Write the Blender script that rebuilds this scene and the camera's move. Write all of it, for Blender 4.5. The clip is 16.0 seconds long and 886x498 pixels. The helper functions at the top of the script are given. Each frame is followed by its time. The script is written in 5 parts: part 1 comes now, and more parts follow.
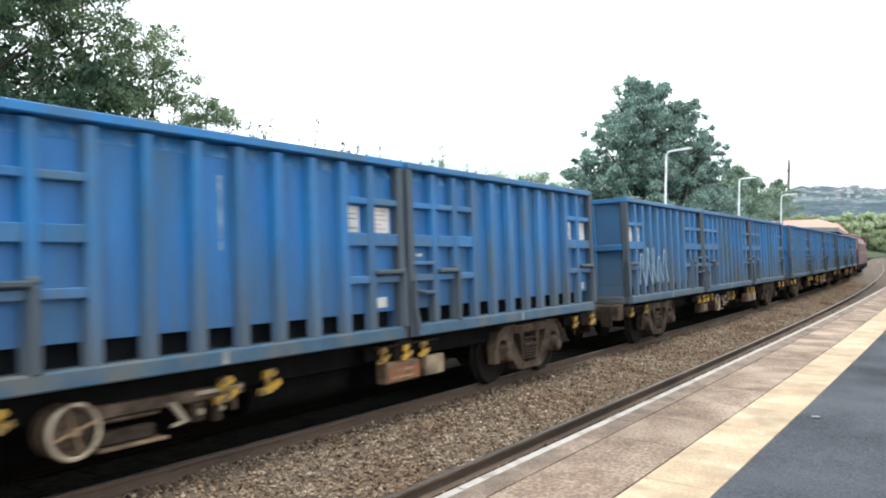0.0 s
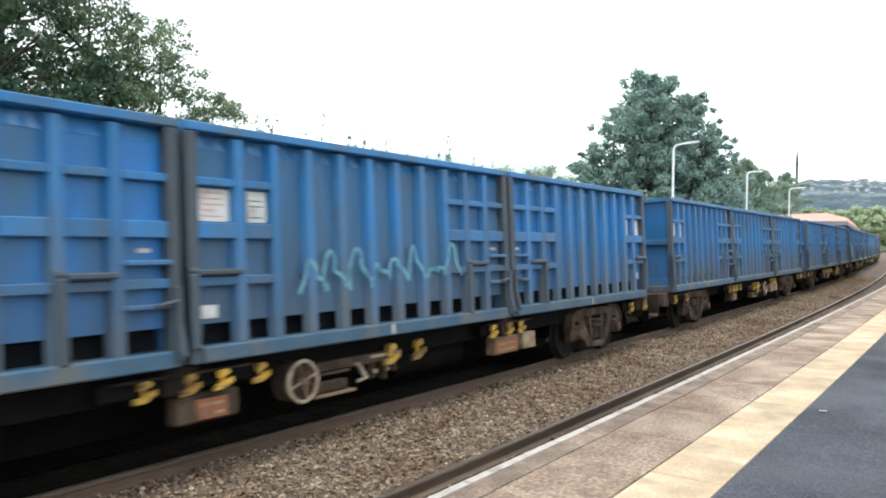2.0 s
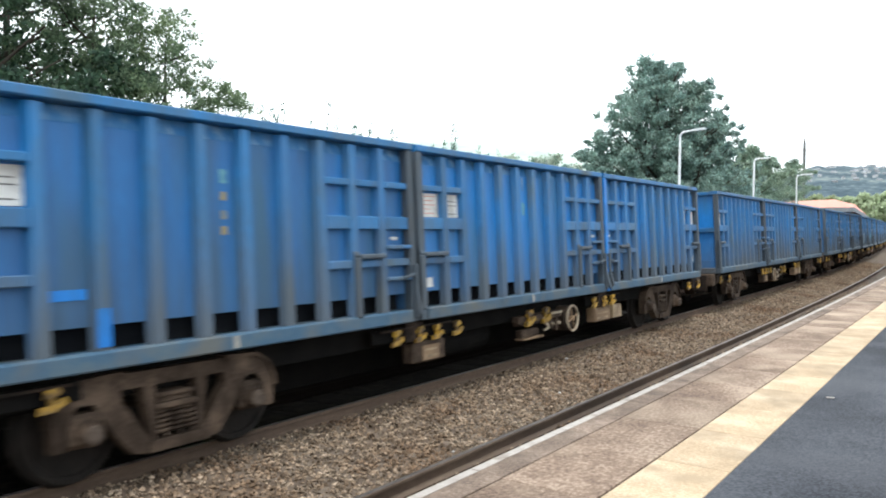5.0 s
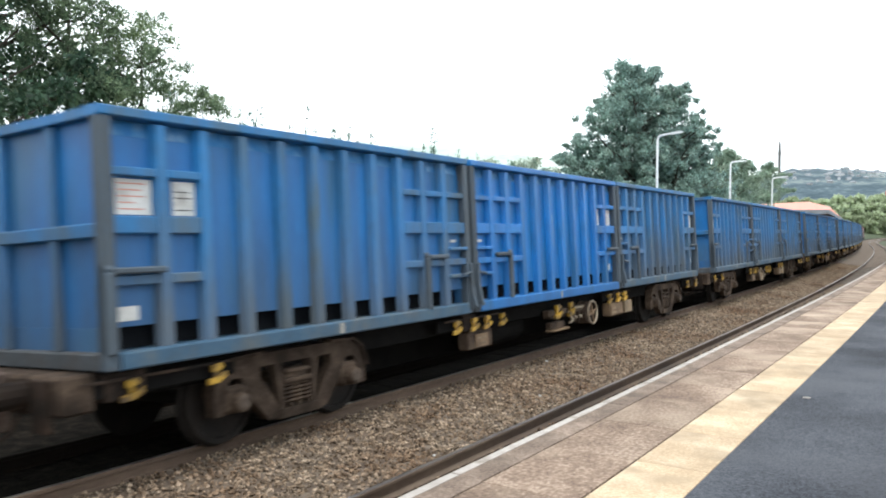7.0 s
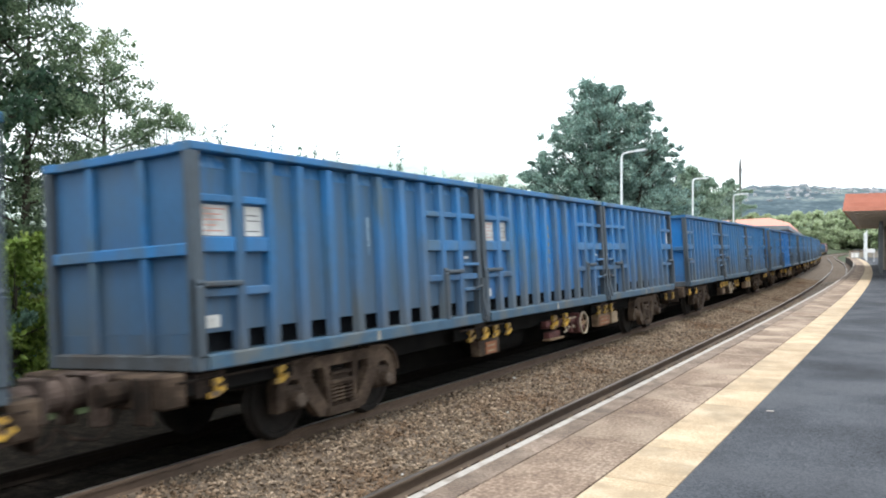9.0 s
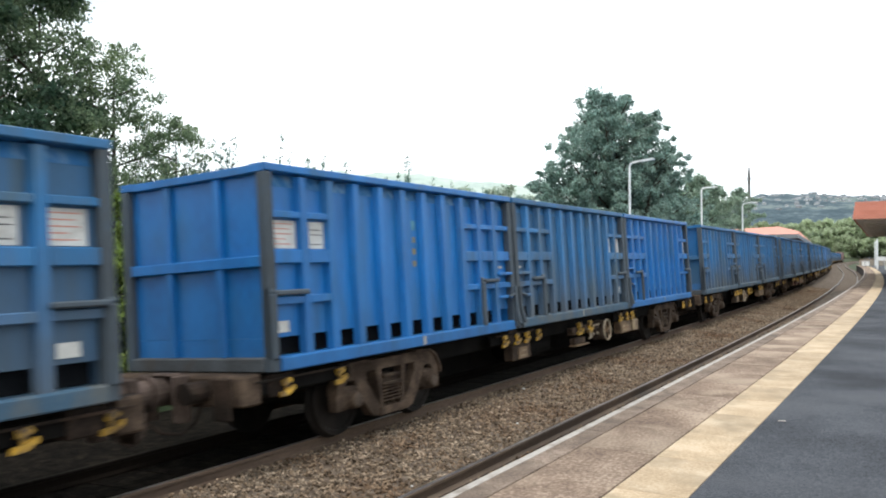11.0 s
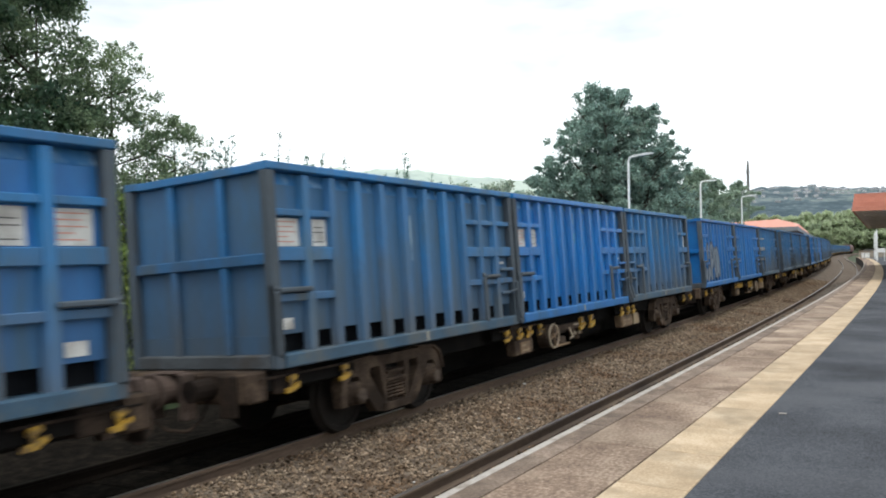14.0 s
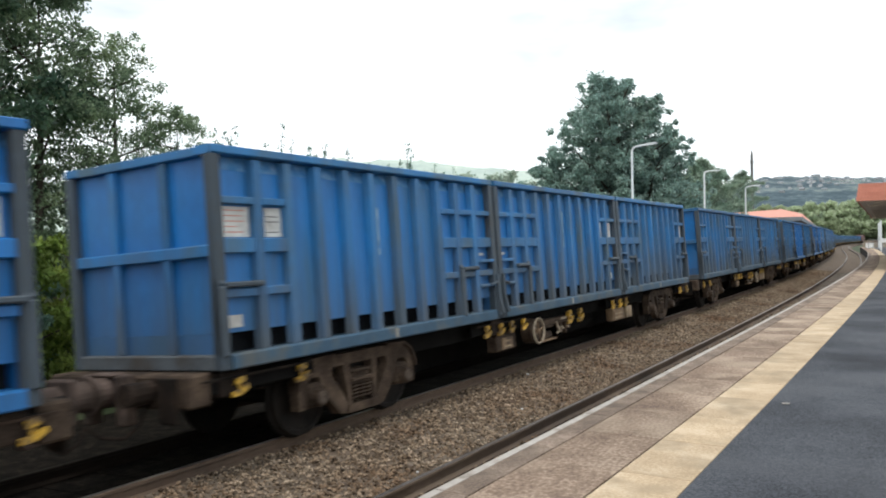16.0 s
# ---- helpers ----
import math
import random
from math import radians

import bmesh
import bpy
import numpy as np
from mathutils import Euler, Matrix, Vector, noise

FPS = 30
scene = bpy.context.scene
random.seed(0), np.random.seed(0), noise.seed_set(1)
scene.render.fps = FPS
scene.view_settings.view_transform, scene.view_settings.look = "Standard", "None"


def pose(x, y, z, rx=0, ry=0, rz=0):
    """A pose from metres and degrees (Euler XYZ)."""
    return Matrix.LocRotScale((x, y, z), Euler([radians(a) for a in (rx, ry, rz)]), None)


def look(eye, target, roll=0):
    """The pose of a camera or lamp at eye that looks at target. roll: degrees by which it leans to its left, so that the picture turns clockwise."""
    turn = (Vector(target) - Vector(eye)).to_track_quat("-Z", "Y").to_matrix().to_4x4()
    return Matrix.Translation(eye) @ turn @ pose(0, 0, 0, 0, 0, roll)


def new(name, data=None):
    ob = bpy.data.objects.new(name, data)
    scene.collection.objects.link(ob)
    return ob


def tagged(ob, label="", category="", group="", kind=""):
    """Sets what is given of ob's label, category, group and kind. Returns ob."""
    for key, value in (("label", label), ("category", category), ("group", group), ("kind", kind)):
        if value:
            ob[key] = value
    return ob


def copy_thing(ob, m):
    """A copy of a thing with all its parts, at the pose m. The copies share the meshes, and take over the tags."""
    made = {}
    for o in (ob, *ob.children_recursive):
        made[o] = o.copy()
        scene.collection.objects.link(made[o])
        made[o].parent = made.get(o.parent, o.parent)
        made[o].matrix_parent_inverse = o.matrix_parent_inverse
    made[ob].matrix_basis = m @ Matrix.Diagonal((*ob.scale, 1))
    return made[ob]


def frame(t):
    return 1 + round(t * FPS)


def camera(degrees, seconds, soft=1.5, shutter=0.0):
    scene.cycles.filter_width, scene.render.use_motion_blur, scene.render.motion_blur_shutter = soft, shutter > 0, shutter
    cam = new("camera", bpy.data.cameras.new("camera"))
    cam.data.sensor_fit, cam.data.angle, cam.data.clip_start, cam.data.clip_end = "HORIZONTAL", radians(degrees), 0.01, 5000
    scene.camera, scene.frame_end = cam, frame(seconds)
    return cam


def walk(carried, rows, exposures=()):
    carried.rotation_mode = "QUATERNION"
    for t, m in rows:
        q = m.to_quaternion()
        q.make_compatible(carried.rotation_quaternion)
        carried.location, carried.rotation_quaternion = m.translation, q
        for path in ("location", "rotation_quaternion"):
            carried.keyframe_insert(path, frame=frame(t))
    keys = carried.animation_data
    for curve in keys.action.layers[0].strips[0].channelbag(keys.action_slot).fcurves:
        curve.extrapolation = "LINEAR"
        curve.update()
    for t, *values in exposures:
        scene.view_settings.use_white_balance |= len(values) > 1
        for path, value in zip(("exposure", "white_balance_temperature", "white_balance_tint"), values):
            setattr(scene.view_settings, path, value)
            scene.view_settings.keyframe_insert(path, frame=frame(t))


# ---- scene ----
# Platform top is z = 0. Lateral offsets run to the left of the line through the camera, along a gently curving railway.
EYE = 1.448
cam = camera(58.05, 16.0, soft=1.9, shutter=0.12)
walk(cam, [
    (0.0, pose(0, 0, EYE, 89.62, -0.96, 33.63)),
    (0.5, pose(0, 0, EYE, 89.61, -0.98, 34.41)),
    (1.0, pose(0, 0, EYE, 89.58, -0.90, 34.49)),
    (1.5, pose(0, 0, EYE, 89.47, -1.09, 34.07)),
    (2.0, pose(0, 0, EYE, 89.18, -0.93, 34.11)),
    (2.5, pose(0, 0, EYE, 88.89, -1.02, 33.90)),
    (3.0, pose(0, 0, EYE, 88.57, -0.99, 33.93)),
    (3.5, pose(0, 0, EYE, 88.31, -0.80, 34.09)),
    (4.0, pose(0, 0, EYE, 88.19, -0.87, 34.41)),
    (4.5, pose(0, 0, EYE, 88.26, -0.82, 34.55)),
    (5.0, pose(0, 0, EYE, 88.37, -0.61, 34.54)),
    (7.5, pose(0, 0, EYE, 88.75, -0.29, 32.81)),
    (8.0, pose(0, 0, EYE, 88.99, -0.26, 32.43)),
    (8.5, pose(0, 0, EYE, 89.49, -0.32, 31.19)),
    (9.0, pose(0, 0, EYE, 89.90, -0.06, 30.71)),
    (9.5, pose(0, 0, EYE, 90.17, -0.00, 31.30)),
    (12.0, pose(0, 0, EYE, 90.82, 0.46, 31.16)),
    (12.5, pose(0, 0, EYE, 90.75, 0.53, 31.14)),
    (13.0, pose(0, 0, EYE, 90.62, 0.56, 31.11)),
    (13.5, pose(0, 0, EYE, 90.59, 0.58, 31.15)),
    (14.0, pose(0, 0, EYE, 90.39, 0.87, 31.29)),
    (14.5, pose(0, 0, EYE, 90.10, 0.93, 31.39)),
    (15.0, pose(0, 0, EYE, 89.92, 1.00, 31.35)),
    (15.5, pose(0, 0, EYE, 89.71, 0.95, 31.49)),
    (16.0, pose(0, 0, EYE, 89.72, 0.94, 31.52)),
], exposures=[(0, 0.46, 6270, 8), (9.5, 0.38, 6270, 8), (12, -0.06, 6420, 8), (16, -0.12, 6420, 8)])

# ---- light ----
SUN_AZ, SUN_EL = 155.0, 69.0


def make_world():
    w = bpy.data.worlds.new("world")
    scene.world = w
    w.use_nodes = True
    nt = w.node_tree
    nt.nodes.clear()
    N = nt.nodes.new
    out, bg = N("ShaderNodeOutputWorld"), N("ShaderNodeBackground")
    sky = N("ShaderNodeTexSky")
    sky.sky_type, sky.sun_disc = "NISHITA", False
    sky.sun_elevation, sky.sun_rotation = radians(SUN_EL), radians(SUN_AZ)
    sky.air_density, sky.dust_density = 1.0, 2.0
    co, mp, nz, ramp = N("ShaderNodeTexCoord"), N("ShaderNodeMapping"), N("ShaderNodeTexNoise"), N("ShaderNodeValToRGB")
    mp.inputs["Scale"].default_value = (1.2, 1.2, 4.0)
    nz.inputs["Scale"].default_value, nz.inputs["Detail"].default_value = 1.6, 6
    ramp.color_ramp.elements[0].position, ramp.color_ramp.elements[1].position = 0.30, 0.50
    ramp.color_ramp.elements[0].color = (0.28, 0.28, 0.28, 1)
    mix = N("ShaderNodeMix")
    mix.data_type = "RGBA"
    mix.inputs["B"].default_value = (14.0, 14.6, 15.0, 1)
    L = nt.links.new
    L(co.outputs["Generated"], mp.inputs[0]), L(mp.outputs[0], nz.inputs[0]), L(nz.outputs[0], ramp.inputs[0])
    L(ramp.outputs[0], mix.inputs["Factor"]), L(sky.outputs[0], mix.inputs["A"]), L(mix.outputs["Result"], bg.inputs[0])
    bg.inputs[1].default_value = 0.105
    L(bg.outputs[0], out.inputs[0])
    sun = new("sun", bpy.data.lights.new("sun", "SUN"))
    sun.data.energy, sun.data.angle, sun.data.color = 1.75, radians(16), (1, 0.96, 0.9)
    a, e = radians(SUN_AZ), radians(SUN_EL)
    way = Vector((math.sin(a) * math.cos(e), math.cos(a) * math.cos(e), math.sin(e)))
    sun.matrix_world = look(way * 60, (0, 0, 0))


make_world()


# ---- materials ----
def material(name, stops, scale=3.0, rough=0.7, metal=0.0, bump=0.2, stretch=(1, 1, 1), fine=40.0, vary=0.0, spec=0.4, dirt=None, dirt_amount=0.5, dirt_scale=1.5, islands=False, translucent=0.0, coords="Object", grain=0.45, film=None, film_amount=0.6, film_top=2.0):
    """Colour from two noises over the stops, optional dirt patches, variation from piece to piece, and fine relief."""
    m = bpy.data.materials.new(name)
    m.use_nodes = True
    nt = m.node_tree
    b = nt.nodes["Principled BSDF"]
    N, L = nt.nodes.new, nt.links.new
    co, mp = N("ShaderNodeTexCoord"), N("ShaderNodeMapping")
    mp.inputs["Scale"].default_value = stretch
    L(co.outputs[coords], mp.inputs[0])
    info = N("ShaderNodeObjectInfo")
    shift = N("ShaderNodeVectorMath")
    shift.operation = "MULTIPLY_ADD"
    L(info.outputs["Random"], shift.inputs[0])
    shift.inputs[1].default_value = (37, 53, 71)
    L(mp.outputs[0], shift.inputs[2])
    n1, n2 = N("ShaderNodeTexNoise"), N("ShaderNodeTexNoise")
    n1.inputs["Scale"].default_value, n1.inputs["Detail"].default_value = scale, 5
    n2.inputs["Scale"].default_value, n2.inputs["Detail"].default_value = fine, 4
    for n in (n1, n2):
        L(shift.outputs[0], n.inputs[0])
    add = N("ShaderNodeMath")
    add.operation = "MULTIPLY_ADD"
    L(n2.outputs[0], add.inputs[0])
    add.inputs[1].default_value = grain
    L(n1.outputs[0], add.inputs[2])
    sub = N("ShaderNodeMath")
    sub.operation = "SUBTRACT"
    L(add.outputs[0], sub.inputs[0])
    sub.inputs[1].default_value = grain / 2
    ramp = N("ShaderNodeValToRGB")
    es = ramp.color_ramp.elements
    while len(es) < len(stops):
        es.new(0.5)
    for i, c in enumerate(stops):
        es[i].position = 0.3 + 0.4 * i / max(1, len(stops) - 1)
        es[i].color = (*c, 1)
    L(sub.outputs[0], ramp.inputs[0])
    colour = ramp.outputs[0]
    if dirt:
        n3, r3, mx = N("ShaderNodeTexNoise"), N("ShaderNodeValToRGB"), N("ShaderNodeMix")
        n3.inputs["Scale"].default_value, n3.inputs["Detail"].default_value = dirt_scale, 7
        L(shift.outputs[0], n3.inputs[0])
        r3.color_ramp.elements[0].position, r3.color_ramp.elements[1].position = 0.62 - 0.3 * dirt_amount, 0.85 - 0.3 * dirt_amount
        L(n3.outputs[0], r3.inputs[0])
        mx.data_type = "RGBA"
        L(r3.outputs[0], mx.inputs["Factor"]), L(colour, mx.inputs["A"])
        mx.inputs["B"].default_value = (*dirt, 1)
        colour = mx.outputs["Result"]
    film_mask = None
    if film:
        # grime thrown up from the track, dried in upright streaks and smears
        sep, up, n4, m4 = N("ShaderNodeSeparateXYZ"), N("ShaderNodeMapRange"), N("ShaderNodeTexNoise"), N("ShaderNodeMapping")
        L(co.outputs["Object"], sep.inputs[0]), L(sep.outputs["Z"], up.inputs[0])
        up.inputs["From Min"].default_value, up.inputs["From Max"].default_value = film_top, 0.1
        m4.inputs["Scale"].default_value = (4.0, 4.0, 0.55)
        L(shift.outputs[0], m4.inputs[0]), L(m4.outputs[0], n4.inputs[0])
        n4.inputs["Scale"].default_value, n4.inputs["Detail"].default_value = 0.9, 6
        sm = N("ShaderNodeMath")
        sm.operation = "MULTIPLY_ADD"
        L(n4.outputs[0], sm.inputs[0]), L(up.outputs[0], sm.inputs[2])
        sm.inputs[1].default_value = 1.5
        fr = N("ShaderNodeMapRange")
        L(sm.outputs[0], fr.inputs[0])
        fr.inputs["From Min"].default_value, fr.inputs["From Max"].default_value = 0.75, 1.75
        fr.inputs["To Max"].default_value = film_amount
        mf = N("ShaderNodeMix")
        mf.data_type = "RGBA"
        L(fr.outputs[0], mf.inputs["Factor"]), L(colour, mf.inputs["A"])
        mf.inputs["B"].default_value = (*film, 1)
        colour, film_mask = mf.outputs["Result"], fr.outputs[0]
    if vary:
        hs, mr = N("ShaderNodeHueSaturation"), N("ShaderNodeMapRange")
        src = info.outputs["Random"]
        if islands:
            src = N("ShaderNodeNewGeometry").outputs["Random Per Island"]
        L(src, mr.inputs[0])
        mr.inputs["To Min"].default_value, mr.inputs["To Max"].default_value = 1 - vary, 1 + vary
        L(mr.outputs[0], hs.inputs["Value"]), L(colour, hs.inputs["Color"])
        colour = hs.outputs[0]
    L(colour, b.inputs["Base Color"])
    b.inputs["Roughness"].default_value, b.inputs["Metallic"].default_value = rough, metal
    b.inputs["Specular IOR Level"].default_value = spec
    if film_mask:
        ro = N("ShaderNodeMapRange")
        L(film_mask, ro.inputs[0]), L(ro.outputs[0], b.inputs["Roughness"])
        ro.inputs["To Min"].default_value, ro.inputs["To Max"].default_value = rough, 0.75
    if bump:
        bp = N("ShaderNodeBump")
        bp.inputs["Strength"].default_value, bp.inputs["Distance"].default_value = bump, 0.02
        L(n2.outputs[0], bp.inputs["Height"]), L(bp.outputs[0], b.inputs["Normal"])
    if translucent:
        tr, ms = N("ShaderNodeBsdfTranslucent"), N("ShaderNodeMixShader")
        L(colour, tr.inputs[0])
        ms.inputs[0].default_value = translucent
        L(b.outputs[0], ms.inputs[1]), L(tr.outputs[0], ms.inputs[2])
        L(ms.outputs[0], nt.nodes["Material Output"].inputs[0])
    return m


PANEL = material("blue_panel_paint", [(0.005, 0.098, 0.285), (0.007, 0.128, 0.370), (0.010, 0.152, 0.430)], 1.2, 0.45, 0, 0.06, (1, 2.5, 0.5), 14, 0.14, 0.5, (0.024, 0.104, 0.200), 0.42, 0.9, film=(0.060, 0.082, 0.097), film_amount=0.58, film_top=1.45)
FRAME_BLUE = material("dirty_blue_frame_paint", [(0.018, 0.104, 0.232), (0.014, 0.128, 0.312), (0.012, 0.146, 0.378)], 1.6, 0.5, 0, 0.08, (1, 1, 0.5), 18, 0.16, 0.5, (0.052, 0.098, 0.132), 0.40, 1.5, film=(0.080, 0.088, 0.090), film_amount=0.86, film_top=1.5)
RAIL_BLUE = material("worn_blue_rail_paint", [(0.030, 0.066, 0.104), (0.033, 0.082, 0.138), (0.064, 0.100, 0.126)], 2.5, 0.55, 0, 0.08, (1, 1, 1), 22, 0.12, 0.5, (0.092, 0.098, 0.094), 0.5, 2.2)
FRESH_BLUE = material("fresh_blue_paint", [(0.003, 0.100, 0.31), (0.004, 0.130, 0.40), (0.006, 0.155, 0.46)], 1.2, 0.42, 0, 0.04, (1, 2, 0.5), 14, 0.06, 0.5, (0.012, 0.10, 0.24), 0.4, 1.4, film=(0.05, 0.085, 0.115), film_amount=0.2, film_top=1.0)
VIVID_BLUE = material("vivid_blue_touch_up_paint", [(0.008, 0.14, 0.45), (0.012, 0.18, 0.55)], 2, 0.45, 0, 0.04, (1, 1, 0.5), 14, 0.05, 0.4, (0.02, 0.12, 0.30), 0.4, 6)
DIRTY_BLUE = material("grimy_blue_paint", [(0.020, 0.084, 0.175), (0.025, 0.102, 0.220), (0.020, 0.116, 0.275)], 1.3, 0.55, 0, 0.06, (1, 2.5, 0.5), 16, 0.12, 0.5, (0.044, 0.083, 0.118), 0.45, 1.3, film=(0.064, 0.075, 0.080), film_amount=0.65, film_top=1.9)
PALE_FRAME = material("pale_worn_frame", [(0.22, 0.21, 0.18), (0.32, 0.30, 0.26), (0.40, 0.37, 0.32)], 3, 0.7, 0, 0.1, (1, 1, 1), 20, 0.15, 0.4, (0.12, 0.13, 0.14), 0.35, 2.5)
PALE_HEAD = material("dust_whitened_blue", [(0.022, 0.130, 0.310), (0.055, 0.170, 0.345), (0.17, 0.28, 0.42)], 5, 0.7, 0, 0.05, (1, 1.5, 1), 14, 0.15, 0.3, (0.015, 0.12, 0.31), 0.5, 4)
POST_GREY = material("grimy_corner_post", [(0.048, 0.060, 0.072), (0.058, 0.076, 0.095), (0.042, 0.078, 0.12)], 2.0, 0.65, 0, 0.1, (1, 1, 0.5), 20, 0.18, 0.4, (0.064, 0.065, 0.064), 0.42, 2)
# Near black: the shade in the gaps at the container's foot is painted in.
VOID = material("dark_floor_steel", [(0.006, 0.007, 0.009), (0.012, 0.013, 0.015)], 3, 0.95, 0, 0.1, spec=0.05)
GRIMY_SILL = material("grimy_grey_end_sill", [(0.050, 0.054, 0.058), (0.068, 0.075, 0.082), (0.085, 0.096, 0.106)], 3, 0.75, 0, 0.15, (1, 1, 1), 24, 0.15, 0.3, (0.055, 0.046, 0.040), 0.4, 2.5)
BOGIE = material("dusty_brown_bogie_casting", [(0.028, 0.019, 0.013), (0.064, 0.044, 0.031), (0.118, 0.083, 0.058)], 3, 0.9, 0, 0.3, (1, 1, 1), 30, 0.25, 0.2, (0.024, 0.016, 0.011), 0.45, 2.5)
RUST = material("rusty_wagon_steel", [(0.013, 0.010, 0.008), (0.025, 0.0175, 0.013), (0.048, 0.031, 0.022)], 2.5, 0.9, 0, 0.25, (1, 1, 1), 30, 0.25, 0.15, (0.008, 0.007, 0.006), 0.5, 2)
BROWN = material("brown_dusty_underframe", [(0.012, 0.0085, 0.007), (0.024, 0.0165, 0.0125), (0.055, 0.038, 0.027)], 3, 0.9, 0, 0.2, (1, 1, 1), 30, 0.25, 0.15, (0.013, 0.010, 0.008), 0.5, 2)
# Underframe black with the shade below the vehicles put into the colour.
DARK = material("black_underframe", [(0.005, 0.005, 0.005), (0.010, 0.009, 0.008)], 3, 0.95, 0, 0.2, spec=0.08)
YELLOW = material("yellow_lock_paint", [(0.36, 0.20, 0.022), (0.55, 0.33, 0.035)], 6, 0.6, 0, 0.1, (1, 1, 1), 40, 0.4, 0.4, (0.085, 0.055, 0.032), 0.72, 8)
MAROON = material("maroon_brake_gear_paint", [(0.060, 0.022, 0.020), (0.10, 0.034, 0.030), (0.13, 0.05, 0.044)], 4, 0.75, 0, 0.15, dirt=(0.035, 0.022, 0.018), dirt_amount=0.45, dirt_scale=3, spec=0.3)
ORANGE = material("rusty_orange_plate", [(0.22, 0.085, 0.04), (0.33, 0.13, 0.06)], 5, 0.75, 0, 0.1, dirt=(0.10, 0.055, 0.035), dirt_amount=0.5, dirt_scale=5, spec=0.3)
PINK = material("faded_brown_coupler", [(0.060, 0.042, 0.034), (0.098, 0.070, 0.057), (0.14, 0.102, 0.086)], 4, 0.85, 0, 0.15, dirt=(0.040, 0.029, 0.023), dirt_amount=0.5, dirt_scale=3, spec=0.25)
WHITE_PLATE = material("white_notice", [(0.52, 0.51, 0.48), (0.66, 0.65, 0.62)], 5, 0.6, 0, 0.02, dirt=(0.32, 0.29, 0.26), dirt_amount=0.4, dirt_scale=4)
RED_INK = material("red_print", [(0.50, 0.22, 0.17), (0.58, 0.28, 0.22)], 8, 0.6, 0, 0)
BLACK_INK = material("black_print", [(0.08, 0.08, 0.08), (0.14, 0.13, 0.12)], 8, 0.6, 0, 0)
CREAM = material("cream_box_paint", [(0.24, 0.165, 0.095), (0.36, 0.28, 0.18)], 4, 0.75, 0, 0.1, dirt=(0.10, 0.065, 0.04), dirt_amount=0.55, dirt_scale=3)
TAN = material("tan_brake_box", [(0.17, 0.11, 0.065), (0.25, 0.165, 0.095)], 4, 0.75, 0, 0.1, dirt=(0.07, 0.047, 0.03), dirt_amount=0.45, dirt_scale=3)
WHEEL_WHITE = material("off_white_handwheel", [(0.27, 0.215, 0.15), (0.40, 0.33, 0.24)], 6, 0.6, 0, 0.1, dirt=(0.11, 0.07, 0.045), dirt_amount=0.45, dirt_scale=5)
MARK = material("pale_paint_mark", [(0.20, 0.30, 0.38), (0.30, 0.39, 0.45)], 9, 0.7, 0, 0, dirt=(0.08, 0.15, 0.24), dirt_amount=0.5, dirt_scale=6)
TAG_DARK = material("sprayed_dark_outline", [(0.022, 0.032, 0.055), (0.035, 0.05, 0.08)], 6, 0.7, 0, 0, dirt=(0.02, 0.07, 0.16), dirt_amount=0.35, dirt_scale=4)
TAG_GREY = material("sprayed_pale_grey", [(0.10, 0.135, 0.175), (0.21, 0.245, 0.285)], 5, 0.7, 0, 0, dirt=(0.07, 0.11, 0.17), dirt_amount=0.45, dirt_scale=4)
TEAL = material("pale_teal_mark", [(0.10, 0.26, 0.32), (0.15, 0.35, 0.40)], 9, 0.7, 0, 0, dirt=(0.04, 0.13, 0.25), dirt_amount=0.5, dirt_scale=6)
OCHRE = material("ochre_mark", [(0.22, 0.18, 0.09), (0.30, 0.245, 0.12)], 9, 0.7, 0, 0, dirt=(0.07, 0.14, 0.22), dirt_amount=0.4, dirt_scale=9)
CAP = material("dusty_brown_axle_cap", [(0.075, 0.056, 0.043), (0.125, 0.098, 0.078)], 9, 0.85, 0, 0.15, dirt=(0.045, 0.032, 0.025), dirt_amount=0.5, dirt_scale=9, spec=0.2)
TYRE = material("worn_wheel_steel", [(0.010, 0.009, 0.008), (0.022, 0.018, 0.015)], 4, 0.75, 0.1, 0.1, spec=0.2)
RAIL = material("brown_rail_steel", [(0.065, 0.043, 0.030), (0.10, 0.068, 0.047), (0.14, 0.10, 0.07)], 1.5, 0.75, 0.0, 0.15, (1, 0.3, 1), 20, dirt=(0.035, 0.026, 0.02), dirt_amount=0.45, dirt_scale=1)
RAIL_RUN = material("dark_brown_rail_steel", [(0.075, 0.050, 0.035), (0.12, 0.080, 0.055), (0.165, 0.115, 0.08)], 1.5, 0.8, 0.0, 0.2, (1, 0.3, 1), 20, dirt=(0.05, 0.034, 0.024), dirt_amount=0.45, dirt_scale=1.5)
# Far rail under the train: its shade is put into the steel colour.
RAIL_SHADED = material("oily_brown_rail", [(0.008, 0.006, 0.005), (0.016, 0.012, 0.009)], 1.5, 0.9, 0.0, 0.15, (1, 0.3, 1), 20, spec=0.1)
RAIL_TOP = material("polished_rail_head", [(0.20, 0.17, 0.15), (0.30, 0.27, 0.25)], 2, 0.4, 0.8, 0.05)
BALLAST = material("ballast_bed", [(0.06, 0.042, 0.03), (0.12, 0.09, 0.065), (0.19, 0.15, 0.115)], 7, 0.95, 0, 1.0, (1, 1, 1), 26, dirt=(0.09, 0.055, 0.033), dirt_amount=0.4, dirt_scale=0.4)
STONE = material("ballast_stone", [(0.122, 0.085, 0.056), (0.205, 0.152, 0.106), (0.33, 0.262, 0.195)], 6, 0.95, 0, 0.3, (1, 1, 1), 40, 0.65, 0.2, (0.13, 0.076, 0.043), 0.42, 0.6, islands=True)
